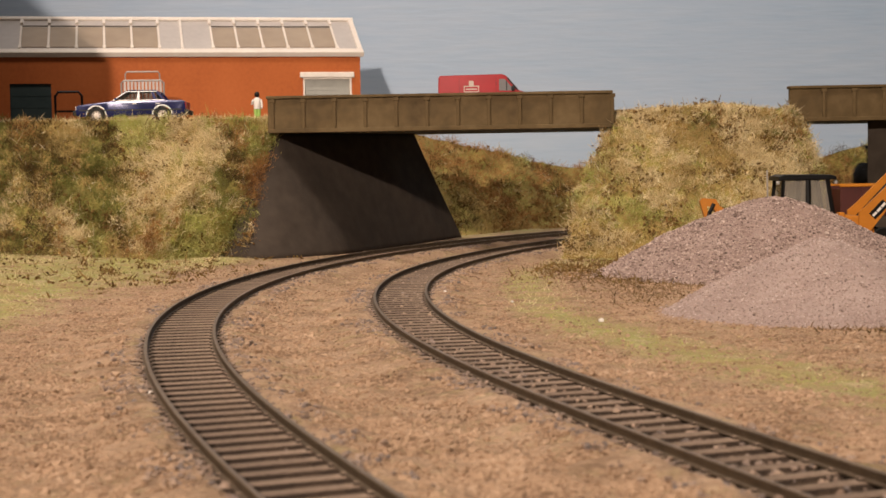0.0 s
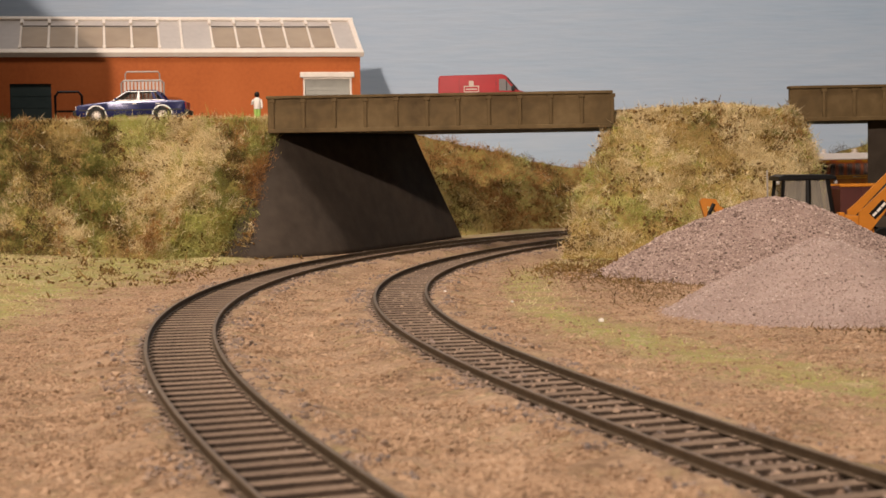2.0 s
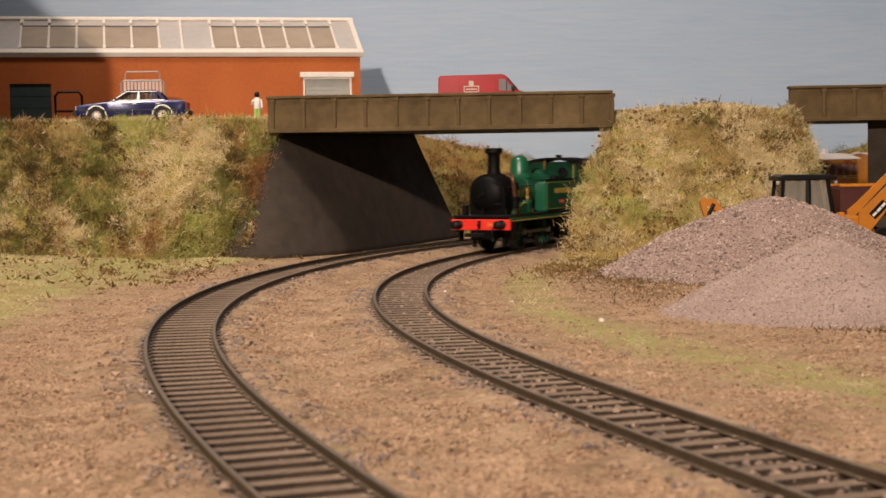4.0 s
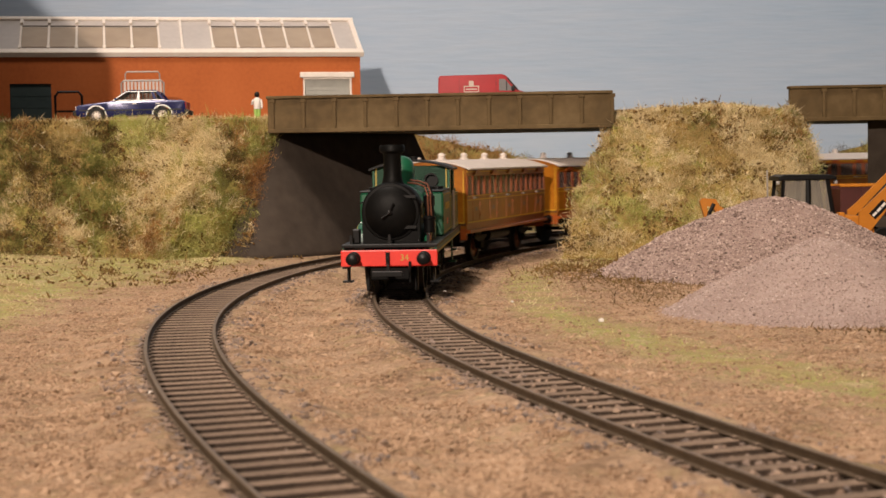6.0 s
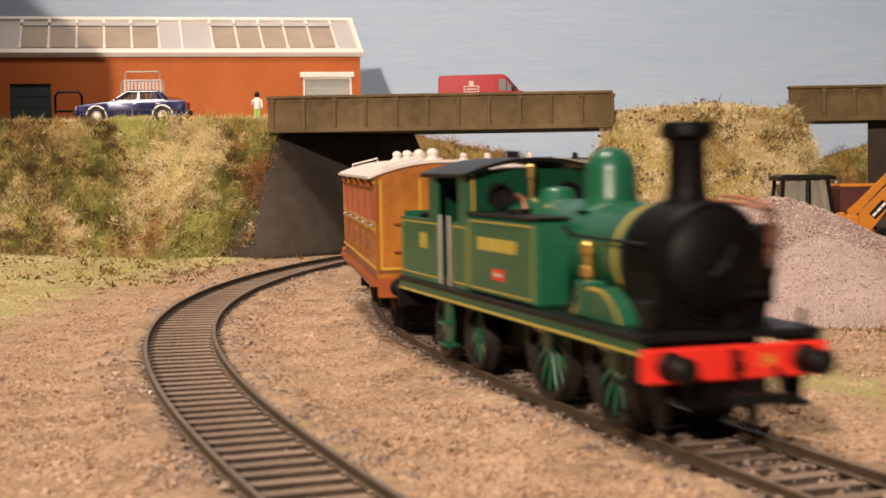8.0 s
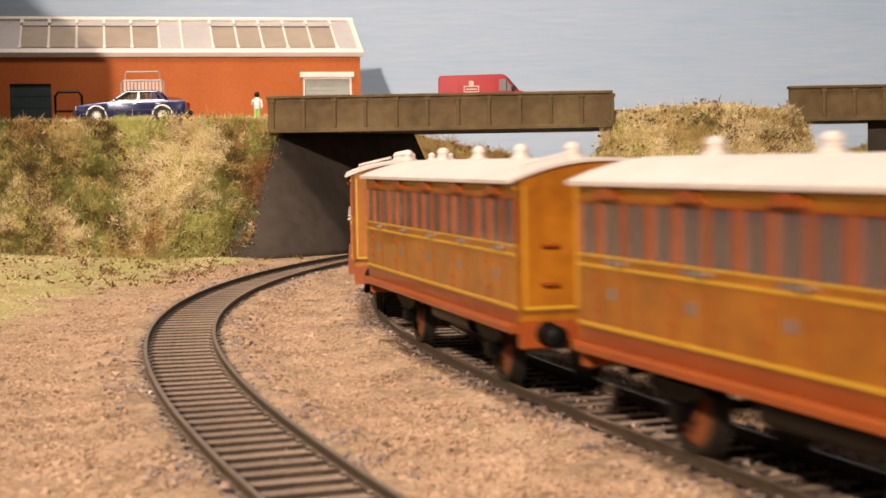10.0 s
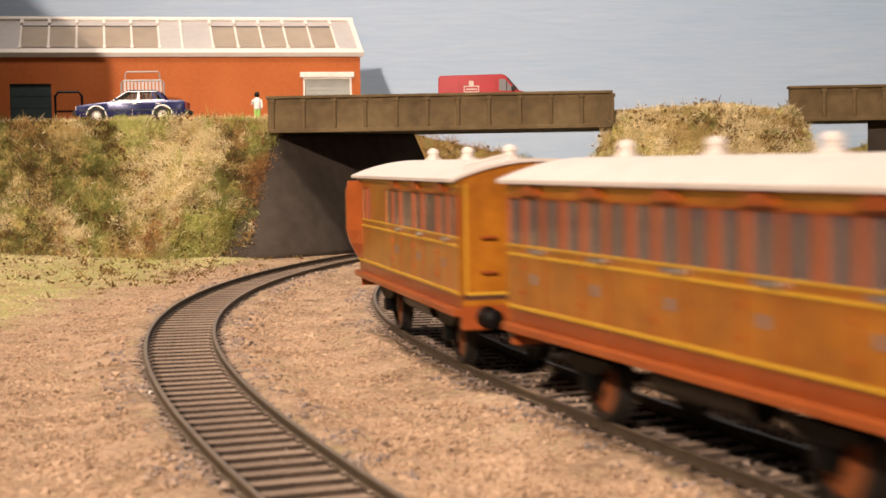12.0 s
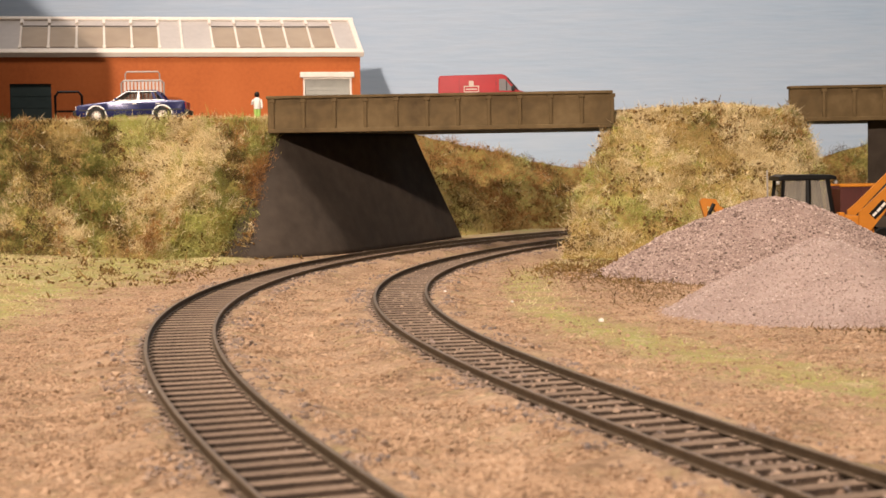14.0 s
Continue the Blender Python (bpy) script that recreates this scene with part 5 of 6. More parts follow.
            for za in (20.5, 25.0):
                box(bm, X(la + lw + 1.9), X(la + lw + 1.0), *sorted((s * 15.902, s * 16.4)), za, za + 0.8)
            part("hinge", bm, M_teak_red, door_edge)
            bm = B()
            box(bm, X(la + lw / 2 + 1.1), X(la + lw / 2 - 1.1), *sorted((s * 15.902, s * 15.98)), 22.6, 24.4)
            part("crest", bm, M_crest, side, "small grey crest")
            bm = B()
            box(bm, X(la + lw / 2 + 2.6), X(la + lw / 2 - 2.6), *sorted((s * 15.902, s * 15.98)), 28.0, 28.8)
            part("class_lettering", bm, M_crest, side, "small grey lettering bar")
    for a, facing in ((0, 1), (end, -1)):
        bm = B()
        n = 12
        arc = [(-15.6 + 31.2 * k / n, roof_arc(-15.6 + 31.2 * k / n) - 0.6) for k in range(n + 1)]
        xa, xb = (X(a + 0.9), X(a)) if facing > 0 else (X(a), X(a - 0.9))
        prism(bm, [(-15.6, 15.5), (15.6, 15.5)] + arc[::-1], xa, xb, "X")
        m = M_teak
        e = part("end_wall", bm, m, top, "plain teak end panel")
        if True:
            for y in (-14.6, -5.2, 4.8, 14.2):
                bm = B()
                box(bm, *(sorted((X(a), X(a - 0.12 * facing)))), y, y + 0.4, 18.2, 40)
                part("end_beading", bm, M_gold, e, "gold beading")
            bm = B()
            box(bm, *(sorted((X(a), X(a - 0.12 * facing)))), -14.6, 14.6, 17.6, 18.2)
            part("end_beading", bm, M_gold, e)
            for z in (22, 29):
                bm = B()
                box(bm, *(sorted((X(a), X(a - 1.4 * facing)))), -11.6, -8.6, z, z + 0.5)
                part("end_step", bm, M_teak_red, e, "small end step")
        bm = B()
        box(bm, *(sorted((X(a), X(a + 1.2 * facing)))), -15.4, 15.4, 10.6, 15.6, 0.2)
        bb = part("headstock", bm, M_teak_red, top, "reddish headstock")
        buffers(top, X(a), facing, 13.2, 11.0, M_black, M_sooty)
        coupling(top, X(a), facing, 8.8)
    bm = B()
    n = 18
    arc = [(-17.4 + 34.8 * k / n, roof_arc(-17.4 + 34.8 * k / n)) for k in range(n + 1)]
    prism(bm, arc + [(y, z - 0.7) for y, z in reversed(arc)], X(end + 0.8), X(-0.8), "X")
    roof = part("roof", bm, M_roof_white, top, "white curved roof", True)
    first = None
    for c in range(4 if not brake else 3):
        a = (c + 0.5) * end / 4 if not brake else (20 + c * 37)
        bm = B()
        lathe(bm, [(2.3, 0), (2.3, 0.5), (1.6, 0.7), (1.35, 1.7), (1.6, 1.9), (1.5, 2.4), (1.0, 3.0), (0.01, 3.3)], seg=16)
        o = part("roof_lamp", bm, M_roof_white, roof, "white oil-lamp pot", True)
        o.matrix_basis = shift(X(a), 0, 44.6)
    bm = B()
    tube(bm, [(X(3), -13.5, roof_arc(13.5)), (X(3), -13.5, roof_arc(13.5) + 1.2), (X(3), -5, roof_arc(5) + 1.2), (X(3), -5, roof_arc(5))], 0.3)
    part("roof_rail", bm, M_roof_white, roof)
    # inside: partitions and seats
    for a in walls:
        bm = B()
        box(bm, X(a + 0.5), X(a - 0.5), -14.6, 14.6, 18, 40)
        part("partition", bm, M_pale_inner, top, "pale brown partition")
        bm = B()
        box(bm, X(a + 6.5), X(a + 0.52), -14.4, 14.4, 18, 23), box(bm, X(a + 2.4), X(a + 0.54), -14.4, 14.4, 23, 32)
        part("seat", bm, M_seat, top, "dark red seat")
    bm = B()
    box(bm, X(end - 1.2), X(1.2), -14.4, 14.4, 39.6, 40.2)
    part("ceiling", bm, M_pale_trim, top, "pale ceiling")
    # running gear
    bm = B()
    box(bm, X(end - 2), X(2), -6, 6, 10, 16.5)
    part("underframe", bm, M_sooty, top, "black underframe")
    for a in axles:
        wheelset(top, X(a), 7.0, M_tread, M_axle_wood, 0, "wooden-centred wheels", spinning)
        for s in (-1, 1):
            bm = B()
            prism(bm, [(X(a) - 5.5, 13.6), (X(a) + 5.5, 13.6), (X(a) + 1.6, 5), (X(a) - 1.6, 5)], s * 10.6, s * 11.5, "Y")
            prism(bm, [(X(a) - 9 + 18 * k / 8, 10.4 - 2.2 * math.sin(math.pi * k / 8)) for k in range(9)] + [(X(a) + 9, 11.2), (X(a) - 9, 11.2)], s * 11.5, s * 12.6, "Y")
            box(bm, X(a) - 1.6, X(a) + 1.6, *sorted((s * 11.5, s * 13.2)), 5.4, 8.6, 0.3)
            part("axle_guard", bm, M_sooty, top, "black axle guard with leaf spring")
    bm = B()
    cyl(bm, (X(48), 9, 10.5), (X(78), 9, 10.5), 2.6), cyl(bm, (X(48), -9, 10.5), (X(78), -9, 10.5), 2.6)
    part("gas_tank", bm, M_black, top, "black gas cylinders", True)
    for o in top.children_recursive:
        if o.name.split(".")[0] not in ("wheelset", "tyre", "wheel_centre", "buffer", "coupling", "axle_guard", "roof_lamp"):
            o.data.transform(Matrix.Diagonal((1, 1.045, 1, 1)))
    return top


# ---- road vehicles and small things ----
def road_wheel(parent, x, y, r, width, hub, side):
    bm = B()
    lathe(bm, [(r * 0.62, -width / 2), (r * 0.94, -width / 2), (r, -width * 0.3), (r, width * 0.3), (r * 0.94, width / 2), (r * 0.62, width / 2), (r * 0.62, -width / 2)], axis="Y", seg=26)
    w = part("wheel", bm, M_tyre, parent, "black tyre", True)
    w.matrix_basis = shift(x, y, r)
    bm = B()
    lathe(bm, [(0.01, -0.4 * width), (r * 0.63, -0.4 * width), (r * 0.63, 0.36 * width), (r * 0.5, 0.28 * width), (r * 0.34, 0.40 * width), (0.01, 0.44 * width)], axis="Y", seg=20)
    h = part("hub", bm, hub, w, "bright wheel hub", True)
    h.matrix_basis = shift(0, 0, 0, 0, 0, 0 if side > 0 else 180)
    for k in range(8):
        a = 2 * math.pi * k / 8
        b = part("hub_slot", box(B(), -0.16 * r / 2, 0.16 * r / 2, -0.05, 0.05, -0.08 * r, 0.08 * r), M_tyre, w)
        b.matrix_basis = shift(0.46 * r * math.cos(a), side * 0.34 * width, 0.46 * r * math.sin(a))


def hull(bm, outline, y0, y1, bevel):
    """A side outline drawn across the width, with softened edges."""
    prism(bm, outline, y0, y1, "Y")
    bmesh.ops.recalc_face_normals(bm, faces=bm.faces)
    bmesh.ops.bevel(bm, geom=[e for e in bm.edges if abs(e.verts[0].co.y - e.verts[1].co.y) < 1e-6], offset=bevel, segments=2, affect="EDGES", profile=0.6)
    return bm


def glasshouse(bm, lo, hi, w0, w1):
    """A tapered block: lo and hi are (x rear, x front, z)."""
    vs = [bm.verts.new(p) for p in ((lo[0], -w0, lo[2]), (lo[1], -w0, lo[2]), (lo[1], w0, lo[2]), (lo[0], w0, lo[2]), (hi[0], -w1, hi[2]), (hi[1], -w1, hi[2]), (hi[1], w1, hi[2]), (hi[0], w1, hi[2]))]
    for f in ((3, 2, 1, 0), (4, 5, 6, 7), (0, 1, 5, 4), (1, 2, 6, 5), (2, 3, 7, 6), (3, 0, 4, 7)):
        bm.faces.new([vs[i] for i in f])
    return bm


def build_car():
    top = thing("saloon_car", (-170.5, 818, 72.2), "shiny blue four-door saloon car with chrome trim", "car", rz=183)
    top.scale = (0.95, 0.95, 0.95)
    body = [(-30.5, 5.0), (-31.5, 7.5), (-31.2, 11.6), (-29.5, 12.6), (-15, 12.9), (12, 12.4), (29.5, 10.4), (31, 9.4), (31.4, 5.2), (29.5, 3.4), (25.4, 3.2)]
    for c in (19.5, -18.2):
        body += [(c + 5.4 * math.cos(a), 4.6 + 5.0 * math.sin(a)) for a in [radians(d) for d in range(0, 181, 20)]]
        body += [(c - 5.6, 3.0)]
    bm = B()
    hull(bm, body, -11.3, 11.3, 0.7)
    shell = part("body", bm, M_blue, top, "metallic blue body", True)
    bm = B()
    glasshouse(bm, (-19.5, 9.5, 12.5), (-15.0, 2.6, 17.9), 10.4, 8.9)
    g = part("window_glass", bm, M_glass_dark, shell, "tinted window glass")
    bm = B()
    glasshouse(bm, (-15.4, 3.2, 17.9), (-14.2, 1.6, 18.7), 9.2, 8.4)
    part("roof", bm, M_blue, shell, "blue roof")
    for s in (-1, 1):
        for xa, xb, xc, xd in ((9.6, 10.4, 2.4, 3.4), (-5.2, -3.8, -5.0, -4.0), (-15.4, -13.6, -13.0, -11.6), (-20.4, -18.6, -15.8, -14.2)):
            bm = B()
            prism(bm, [(xa, 12.4), (xb, 12.4), (xd, 18.0), (xc, 18.0)], s * 10.62, s * 10.5, "Y")
            for v in bm.verts:
                if v.co.z > 15:
                    v.co.y = s * (9.1 if abs(v.co.y) > 10.55 else 9.0)
            part("pillar", bm, M_chrome if -6 < xa < -3 else M_blue, shell, "chrome window pillar" if -6 < xa < -3 else "")
        bm = B()
        for z0, z1, x0, x1, y in ((12.6, 13.1, -19.5, 10, 10.62),):
            box(bm, x0, x1, *sorted((s * y, s * (y + 0.2))), z0, z1)
        part("window_trim", bm, M_chrome, shell, "chrome trim line")
        bm = B()
        prism(bm, [(2.2, 17.6), (9.6, 12.9), (10.2, 12.9), (2.6, 18.1), (-15.4, 18.1), (-15.2, 17.6)], s * 10.2, s * 10.35, "Y")
        for v in bm.verts:
            v.co.y = s * (10.75 - (v.co.z - 12.5) * 0.29 + (0.06 if abs(v.co.y) > 10.3 else 0.0))
        part("window_frame", bm, M_chrome, shell, "chrome window frame")
        bm = B()
        box(bm, -29.5, 29.5, *sorted((s * 11.3, s * 11.55)), 6.9, 7.6)
        part("rubbing_strip", bm, M_tyre, shell)
        for x in (-4.5, 9.0, -17.5):
            bm = B()
            box(bm, x - 0.08, x + 0.08, *sorted((s * 11.28, s * 11.33)), 4.2, 12.3)
            part("door_seam", bm, M_tyre, shell)
        for x in (-2.4, -15.8):
            bm = B()
            box(bm, x - 1.2, x + 1.2, *sorted((s * 11.3, s * 11.6)), 10.5, 11.0)
            part("door_handle", bm, M_chrome, shell, "chrome handle")
        bm = B()
        box(bm, 7.2, 8.8, *sorted((s * 10.6, s * 12.4)), 12.9, 14.2, 0.3)
        part("wing_mirror", bm, M_blue, shell)
        for c in (19.5, -18.2):
            bm = B()
            ts = [radians(d) for d in range(0, 181, 15)]
            prism(bm, [(c + 5.9 * math.cos(t), 4.6 + 5.5 * math.sin(t)) for t in ts] + [(c + 5.3 * math.cos(t), 4.6 + 4.9 * math.sin(t)) for t in reversed(ts)], s * 11.2, s * 11.5, "Y")
            part("arch_trim", bm, M_chrome, shell, "chrome wheel arch trim")
            road_wheel(top, c, s * 10.0, 4.3, 2.8, M_white, s)
        bm = B()
        box(bm, 30.9, 31.5, *sorted((s * 5, s * 10.4)), 7.6, 9.6)
        part("headlight", bm, M_chrome, shell, "clear headlight")
        bm = B()
        box(bm, -31.7, -31.2, *sorted((s * 5, s * 10.6)), 7.6, 11.4)
        part("tail_light", bm, M_van_red, shell, "red tail light")
    for x0, x1 in ((30.6, 33.0), (-33.4, -30.8)):
        bm = B()
        box(bm, x0, x1, -11.5, 11.5, 4.2, 7.0, 0.6)
        part("bumper", bm, M_tyre, top, "black bumper")
    bm = B()
    box(bm, 31.0, 31.5, -4.4, 4.4, 7.0, 9.8, 0.2)
    part("grille", bm, M_chrome, shell)


def build_van():
    top = thing("delivery_van", (25.5, 832, 72.0), "bright red panel van on the road bridge", "van", rz=0)
    top.scale = (0.85, 0.85, 0.85)
    out = [(-31, 6.5), (-31.5, 10), (-31.2, 26.2), (-30.0, 27.7), (10.5, 28.2), (13.0, 27.4), (21.5, 17.6), (30.2, 14.6), (31.5, 12.0), (31.6, 5.2), (29.5, 4.0), (-29.5, 4.0)]
    bm = B()
    hull(bm, out, -12.6, 12.6, 1.0)
    body = part("body", bm, M_van_red, top, "glossy red body", True)
    for s in (-1, 1):
        bm = B()
        prism(bm, [(8.6, 17.4), (8.6, 25.0), (12.2, 25.0), (18.8, 17.4)], s * 12.55, s * 12.68, "Y")
        part("side_window", bm, M_cab_glass, body, "grey cab window")
        bm = B()
        prism(bm, [(13.4, 25.6), (14.4, 25.6), (21.4, 17.4), (20.4, 17.4)], s * 12.0, s * 12.72, "Y")
        part("window_pillar", bm, M_tyre, body, "black pillar")
        bm = B()
        box(bm, 13.2, 13.8, *sorted((s * 12.6, s * 12.74)), 17.4, 24)
        part("quarter_bar", bm, M_tyre, body)
        bm = B()
        box(bm, 16.6, 18.8, *sorted((s * 12.7, s * 14.6)), 17.2, 20.2, 0.4)
        part("wing_mirror", bm, M_tyre, body)
        bm = B()
        for x0, x1, z0, z1 in ((-14.6, -4.6, 16.6, 17.2), (-14.6, -4.6, 20.2, 20.8), (-14.6, -14.0, 17.2, 20.2), (-5.2, -4.6, 17.2, 20.2), (-11.2, -8.0, 20.8, 24.0), (-13.2, -6.0, 18.2, 19.0)):
            box(bm, x0, x1, *sorted((s * 12.61, s * 12.7)), z0, z1)
        part("emblem", bm, M_pale_trim, body, "pale cream emblem")
        for x in (6.6, -17.5):
            bm = B()
            box(bm, x - 0.1, x + 0.1, *sorted((s * 12.58, s * 12.64)), 6, 26)
            part("door_seam", bm, M_tyre, body)
        bm = B()
        box(bm, -29, 28, *sorted((s * 12.6, s * 12.95)), 9.4, 10.8)
        part("rubbing_strip", bm, M_tyre, body)
        for c in (20, -18.5):
            road_wheel(top, c, s * 11.2, 4.4, 3.2, M_grey_metal, s)
    bm = B()
    prism(bm, [(14.2, 25.9), (20.6, 18.4), (20.9, 18.6), (14.5, 26.1)], -11.2, 11.2, "Y")
    part("windscreen", bm, M_glass_dark, body, "dark windscreen")


def build_digger():
    top = thing("backhoe_loader", (166, 669, 0.6), "yellow backhoe loader with a black-framed cab", "digger")
    bm = B()
    box(bm, -16, 30, -6, 6, 6, 12, 0.6)
    part("chassis", bm, M_black, top, "black chassis")
    bm = B()
    hull(bm, [(10, 10), (10, 21), (24, 19.5), (29, 18), (29.5, 10)], -6.5, 6.5, 0.8)
    part("bonnet", bm, M_digger, top, "yellow engine cover")
    bm = B()
    box(bm, 11.6, 14.4, -12, -7, 13.5, 21.6, 0.4)
    part("tank_box", bm, M_digger, top, "yellow side box")
    cab = part("cab", hull(B(), [(-13, 10), (-13.5, 17), (10.5, 17), (10, 10)], -10, 10, 0.6), M_black, top, "black-framed cab")
    for s in (-1, 1):
        for (xa, xb), w in (((-14.0, -12.4), 1.2), ((-1.4, -1.4), 1.9), ((10.4, 7.2), 1.5)):
            bm = B()
            tube(bm, [(xa, s * 9.8, 16.5), (xb, s * 9.0, 36.4)], w * 0.7, 8)
            part("cab_post", bm, M_black, cab, "black post")
        bm = B()
        prism(bm, [(-12.6, 17), (9.6, 17), (7.2, 36), (-11.8, 36)], s * 9.35, s * 9.5, "Y")
        part("side_glass", bm, M_cab_pane, cab, "clear cab glass")
        road_wheel(top, -7, s * 13.0, 9.5, 6.0, M_digger, s)
        road_wheel(top, 23, s * 11.5, 6.2, 4.4, M_digger, s)
        bm = B()
        prism(bm, [(21.3, 21.7), (24, 23.8), (42, 41), (50, 40), (58, 22), (54, 18), (47, 32), (42, 33), (33, 21.5), (24, 10), (21.3, 10.5)], s * 8.8, s * 10.4, "Y")
        bmesh.ops.recalc_face_normals(bm, faces=bm.faces)
        arm = part("loader_arm", bm, M_digger, top, "yellow loader arm")
        for k in range(3):
            bm = B()
            box(bm, -0.55, 0.55, -0.06, 0.06, -1.2, 1.2, 0.0)
            o = part("logo_bar", bm, M_plain_white, arm, "pale logo shapes on a dark patch")
            o.matrix_basis = shift(28.2 + 1.9 * k, s * 10.52, 20.6 + 2.0 * k, 0, 43)
        bm = B()
        box(bm, -4.4, 4.4, -0.04, 0.04, -2.0, 2.0)
        o = part("logo_patch", bm, M_black, arm)
        o.matrix_basis = shift(30.1, s * 10.44, 22.6, 0, -46)
        bm = B()
        tube(bm, [(20, s * 8, 13), (40, s * 8, 34)], 0.9)
        part("ram", bm, M_black, top, "black hydraulic ram")
    bm = B()
    hull(bm, [(-15, 36.2), (-14.6, 38.0), (-12.0, 38.8), (8.6, 38.6), (11.0, 37.8), (11.3, 36.4)], -10.6, 10.6, 0.5)
    part("cab_roof", bm, M_black, cab, "black cab roof")
    for x, y in ((10.6, -8), (10.6, 8), (-14.2, -8)):
        bm = B()
        cyl(bm, (x, y, 35.2), (x + (1.2 if x > 0 else -1.2), y, 35.2), 0.9)
        part("work_lamp", bm, M_chrome, cab, "small work lamp")
    bm = B()
    box(bm, -6, 0, -4, 4, 12, 19, 0.6), box(bm, -7, -5, -4, 4, 18, 27, 0.6)
    part("driver_seat", bm, M_seat, cab, "dark seat")
    bm = B()
    tube(bm, [(4, 0, 14), (3, 0, 23)], 0.5), lathe(bm, [(2.4, 0), (2.9, 0.2), (2.4, 0.4), (2.4, 0)], (3, 0, 23), "Z", 16)
    part("steering_wheel", bm, M_black, cab)
    # hoe at the rear, folded down
    bm = B()
    prism(bm, [(-16, 12), (-30, 20), (-41, 25.5), (-41, 22.5), (-30, 16), (-18, 8)], -2.2, 2.2, "Y")
    part("hoe_boom", bm, M_digger, top, "yellow hoe boom")
    bm = B()
    prism(bm, [(-40, 25.5), (-41.5, 28.2), (-47.5, 28.8), (-48.8, 27.4), (-46.5, 19.5), (-44.8, 19.5), (-45.6, 25.0), (-43.2, 24.8), (-40.6, 20), (-39.4, 20.6)], -1.6, 1.6, "Y")
    part("dipper", bm, M_digger, top, "yellow dipper arm")
    bm = B()
    tube(bm, [(-42.5, -2.2, 26.2), (-44.6, -2.2, 22.0), (-45.2, -2.2, 16.5)], 0.9)
    part("bucket_ram", bm, M_black, top, "black bucket ram", True)
    bm = B()
    prism(bm, [(-39, 20.5), (-45, 22), (-47.5, 17), (-54, 13.4), (-50, 12.2), (-42, 13.5)], -4, 4, "Y")
    part("hoe_bucket", bm, M_black, top, "black hoe bucket")
    bm = B()
    prism(bm, [(52, 4), (66, 2), (67, 3), (57, 7), (56, 20), (52, 20)], -15, 15, "Y")
    part("loader_bucket", bm, M_digger, top, "yellow loader bucket")


def build_tipper():
    top = thing("tipper_truck", (191, 713, 0.6), "dull red tipper truck behind the digger", "truck")
    bm = B()
    box(bm, 0, 70, -5, 5, 7, 11, 0.4)
    part("chassis", bm, M_black, top, "black chassis")
    bm = B()
    box(bm, -1, 46, -13, 13, 18, 19.5), box(bm, -1, 46, -13, -11.8, 19.5, 32), box(bm, -1, 46, 11.8, 13, 19.5, 32), box(bm, -1, 0.4, -11.8, 11.8, 19.5, 31), box(bm, 44.6, 46, -11.8, 11.8, 19.5, 33)
    body = part("tipper_body", bm, M_dull_red, top, "dull red tipper body")
    for s in (-1, 1):
        bm = B()
        box(bm, -1.4, 46.4, *sorted((s * 11.4, s * 13.6)), 32.0, 33.0, 0.2)
        part("top_rail", bm, M_digger, body, "orange top rail")
        bm = B()
        box(bm, 12, 14.4, *sorted((s * 13.0, s * 13.1)), 25.4, 28)
        part("badge", bm, M_digger, body, "small orange badge")
        for x in (9, 20, 31):
            bm = B()
            box(bm, x, x + 1.2, *sorted((s * 13.0, s * 13.7)), 18.2, 31.8)
            part("body_rib", bm, M_dull_red, body)
        for x in (8, 20, 58):
            road_wheel(top, x, s * 11, 6.2, 4.2, M_black, s)
    bm = B()
    hull(bm, [(50, 9), (50, 34), (64, 34), (69, 26), (70, 9)], -13, 13, 1.0)
    part("truck_cab", bm, M_dull_red, top, "red truck cab")


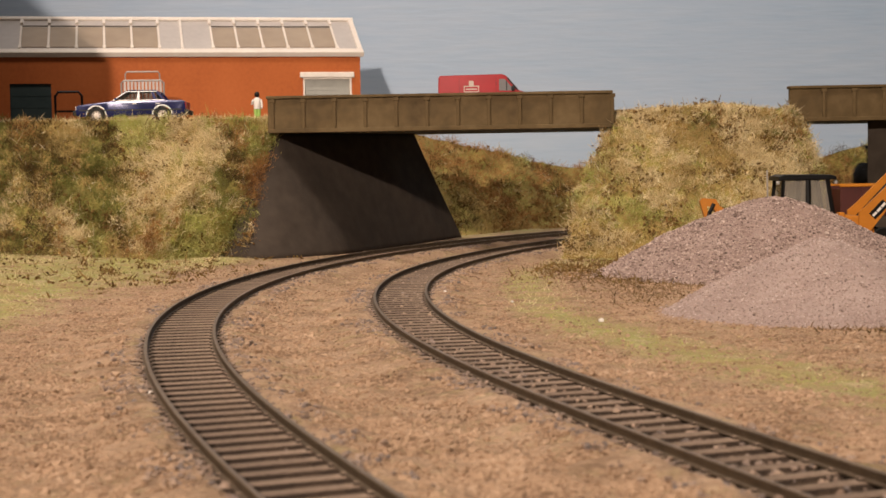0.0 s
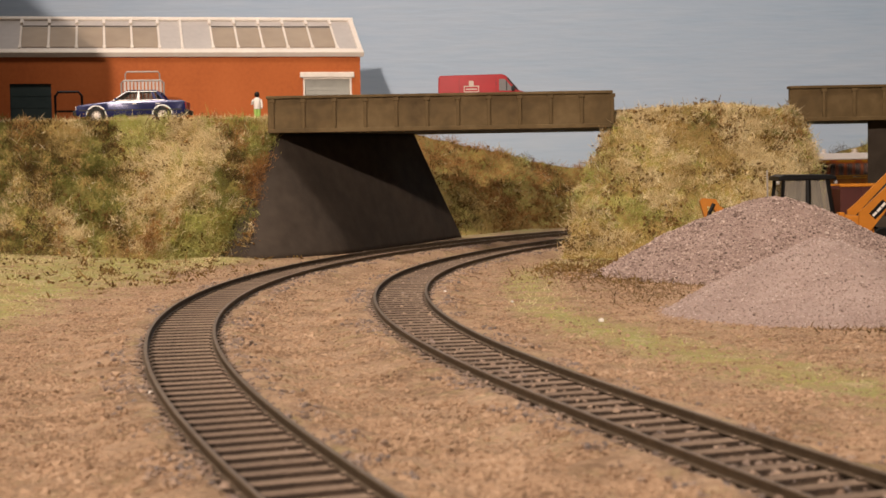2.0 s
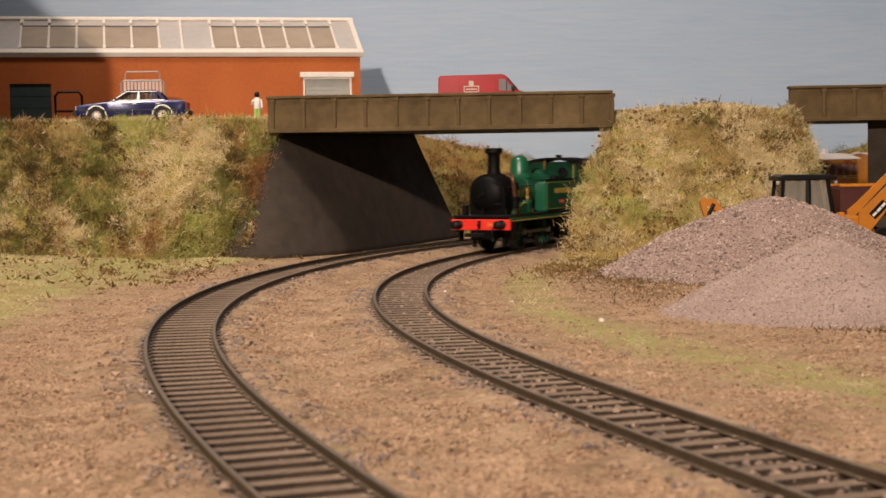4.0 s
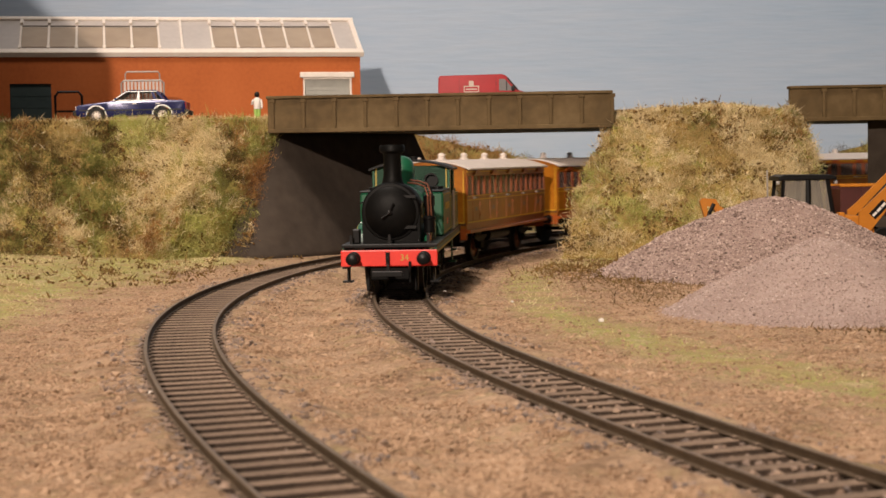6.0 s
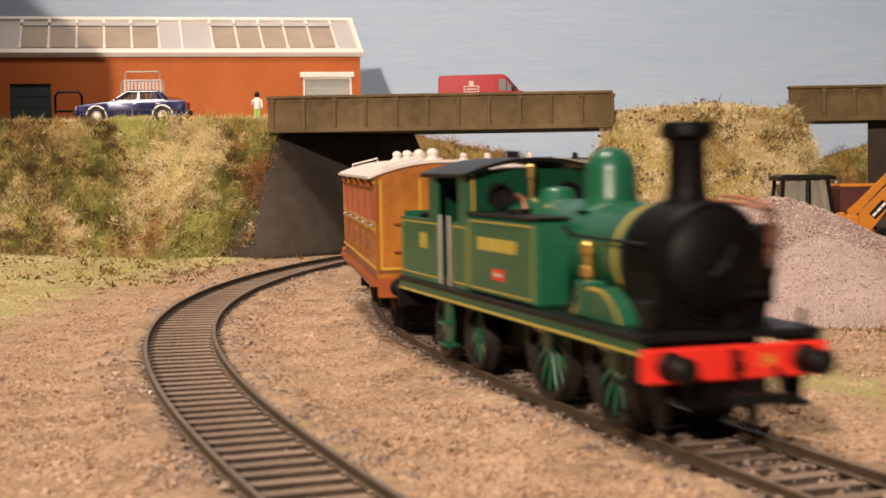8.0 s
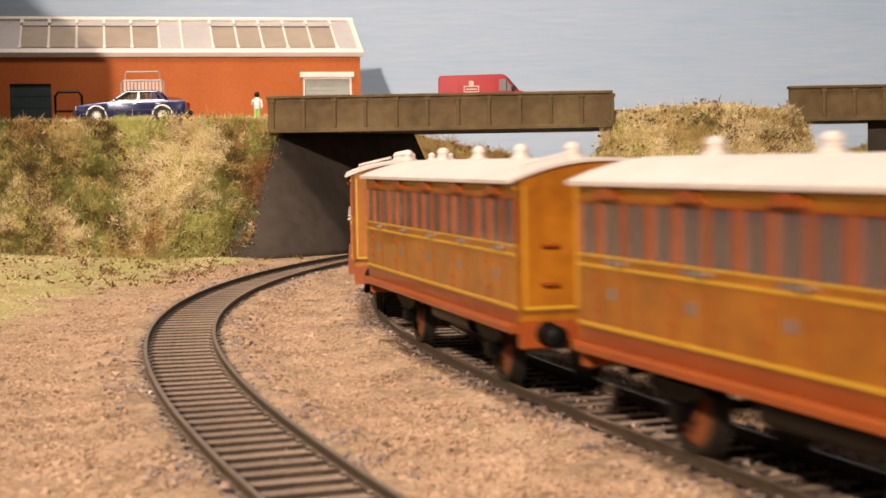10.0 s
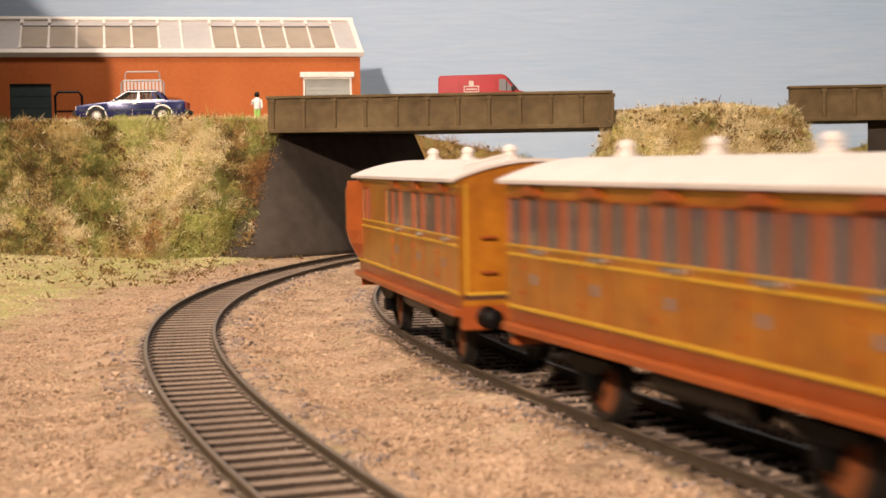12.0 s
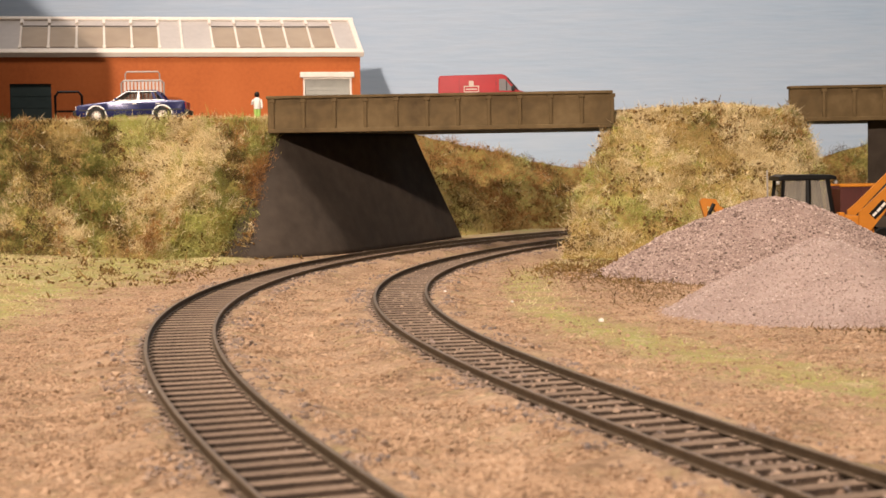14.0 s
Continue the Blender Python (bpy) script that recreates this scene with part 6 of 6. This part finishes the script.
def build_small():
    top = thing("steel_barrier", (-186, 922, 72), "galvanised steel barrier leaning by the wall", "barrier", rz=8)
    bm = B()
    tube(bm, [(-13, 0, 0), (-13, 0, 28), (-11.5, 0, 29.5), (11.5, 0, 29.5), (13, 0, 28), (13, 0, 0)], 0.6)
    part("frame", bm, M_grey_metal, top, "bent steel tube")
    bm = B()
    tube(bm, [(-10.5, 1, 29), (-10.5, 1, 33.5), (-9.5, 1, 35), (9.5, 1, 35), (10.5, 1, 33.5), (10.5, 1, 29)], 0.5)
    part("hoop", bm, M_grey_metal, top)
    for k in range(11):
        bm = B()
        box(bm, -11.6 + 2.2 * k, -10.3 + 2.2 * k, -0.3, 0.3, 3, 29.2)
        part("slat", bm, M_grey_metal, top)
    top = thing("hand_trolley", (-229, 908, 72), "dark tube-framed trolley standing in the shade", "trolley", rz=10)
    bm = B()
    tube(bm, [(-8, 0, 4), (-8, 0, 20), (-6, 0, 22.5), (6, 0, 22.5), (8, 0, 20), (8, 0, 4)], 0.8)
    part("handle", bm, M_black, top, "black bent handle")
    bm = B()
    box(bm, -9, 9, -4, 4, 3, 4.5, 0.4), box(bm, -8, 8, -0.4, 0.4, 10, 11.2)
    part("platform", bm, M_black, top)
    for x in (-7, 7):
        bm = B()
        cyl(bm, (x, -4.6, 1.5), (x, 4.6, 1.5), 1.5, seg=14)
        part("castor", bm, M_tyre, top)
    # a plain painted figure
    bm = B()
    lathe(bm, [(1.1, 0), (0.9, 4), (1.3, 9.0)], (-0.9, 0, 0), "Z", 10)
    lathe(bm, [(1.1, 0), (0.9, 4), (1.3, 9.0)], (0.9, 0, 0), "Z", 10)
    k = len(bm.faces)
    lathe(bm, [(1.9, 8.8), (2.1, 11), (2.4, 14), (1.6, 15.4), (0.7, 15.8)], (0, 0, 0), "Z", 12)
    tube(bm, [(-2.3, 0, 14.4), (-3.0, -0.8, 11.8), (-1.6, -2.0, 13.8)], 0.6), tube(bm, [(2.3, 0, 14.4), (2.9, -0.3, 11.6), (2.7, -0.8, 9.2)], 0.6)
    j = len(bm.faces)
    lathe(bm, [(0.6, 15.6), (1.3, 16.4), (1.5, 17.6), (1.2, 18.8), (0.01, 19.2)], (0, 0, 0), "Z", 12)
    bm.faces.ensure_lookup_table()
    for i, fc in enumerate(bm.faces):
        fc.material_index = 0 if i < k else 1 if i < j else 2
    ob = new("model_figure", finish(bm, "model_figure", (M_plain_green, M_plain_white, M_black), True))
    ob.matrix_world = shift(-109, 876, 72)
    tagged(ob, "plain painted model figure in white and green by the road", "figurine", "model figures")
    other = new("model_figure", ob.data)
    other.matrix_world = shift(-100.5, 884, 71.6, 0, 0, 140)
    tagged(other, "plain painted model figure standing behind the girder", "figurine", "model figures")
    other.scale = (0.92, 0.92, 0.86)
    bm = B()
    tube(bm, [(0, 0, 0), (0.3, 0, 22), (0, 0, 41)], 0.45)
    ob = new("marker_post", finish(bm, "marker_post", M_grey_metal))
    ob.matrix_world = shift(151.5, 684, 0.4)
    tagged(ob, "thin grey post standing behind the gravel", "post")
    for x, y, r in ((46.5, 432, 0.9), (0.5, 518, 0.7), (-60.5, 299, 0.6), (23, 492, 0.5)):
        bm = B()
        bmesh.ops.create_icosphere(bm, subdivisions=2, radius=r)
        for v in bm.verts:
            v.co *= 1 + 0.25 * noise.noise(v.co * 1.7)
            v.co.z *= 0.8
        ob = new("white_pebble", finish(bm, "white_pebble", M_plain_white))
        ob.matrix_world = shift(x, y, ground_height(x, y) + r * 0.5 if from_tracks(x, y) > 17 else 1.8 + r * 0.4)
        tagged(ob, "small white pebble on the sand", "pebble", "pebbles")


# ---- build ----
build_backdrop()
build_ground()
build_banks()
build_bridges()
build_road()
build_building()
build_piles()
build_car()
build_van()
build_digger()
build_tipper()
build_small()
build_trackbed(OUTER, 1.2)
build_trackbed(INNER, 3.2)
SLEEPER = sleeper_mesh()
build_track(OUTER, "outer curved track with rusty rails on weathered sleepers", SLEEPER, -60, 760)
build_track(INNER, "inner curved track with rusty rails on weathered sleepers", SLEEPER, -60, 760)
build_grains()


# ---- what moves ----
def motions():
    step = 1 / 15
    times = [i * step for i in range(int(round(14.0 / step)) + 1)]
    runs = [run_at(t) for t in times]
    for ob, lead, a, b, wheels, rods in TRAIN:
        walk(ob, [(t, vehicle_pose(s + lead, a, b)) for t, s in zip(times, runs)])
        for axle, x, r in wheels:
            walk(axle, [(t, shift(x, 0, r) @ Matrix.Rotation((runs[0] - s) / r, 4, "Y")) for t, s in zip(times, runs)])
        for rod, x, y, r, throw, phase in rods:
            walk(rod, [(t, shift(x + throw * math.cos((runs[0] - s) / r + phase), y, r - throw * math.sin((runs[0] - s) / r + phase))) for t, s in zip(times, runs)])


TRAIN = []
_spin, _rods = [], []
TRAIN.append((build_loco(_spin, _rods), 0.0, LOCO_A, LOCO_B, _spin, _rods))
for _k in range(4):
    _spin = []
    TRAIN.append((build_coach(_spin, _k == 3), LOCO_PITCH + _k * COACH_PITCH, COACH_A, COACH_B, _spin, []))
motions()
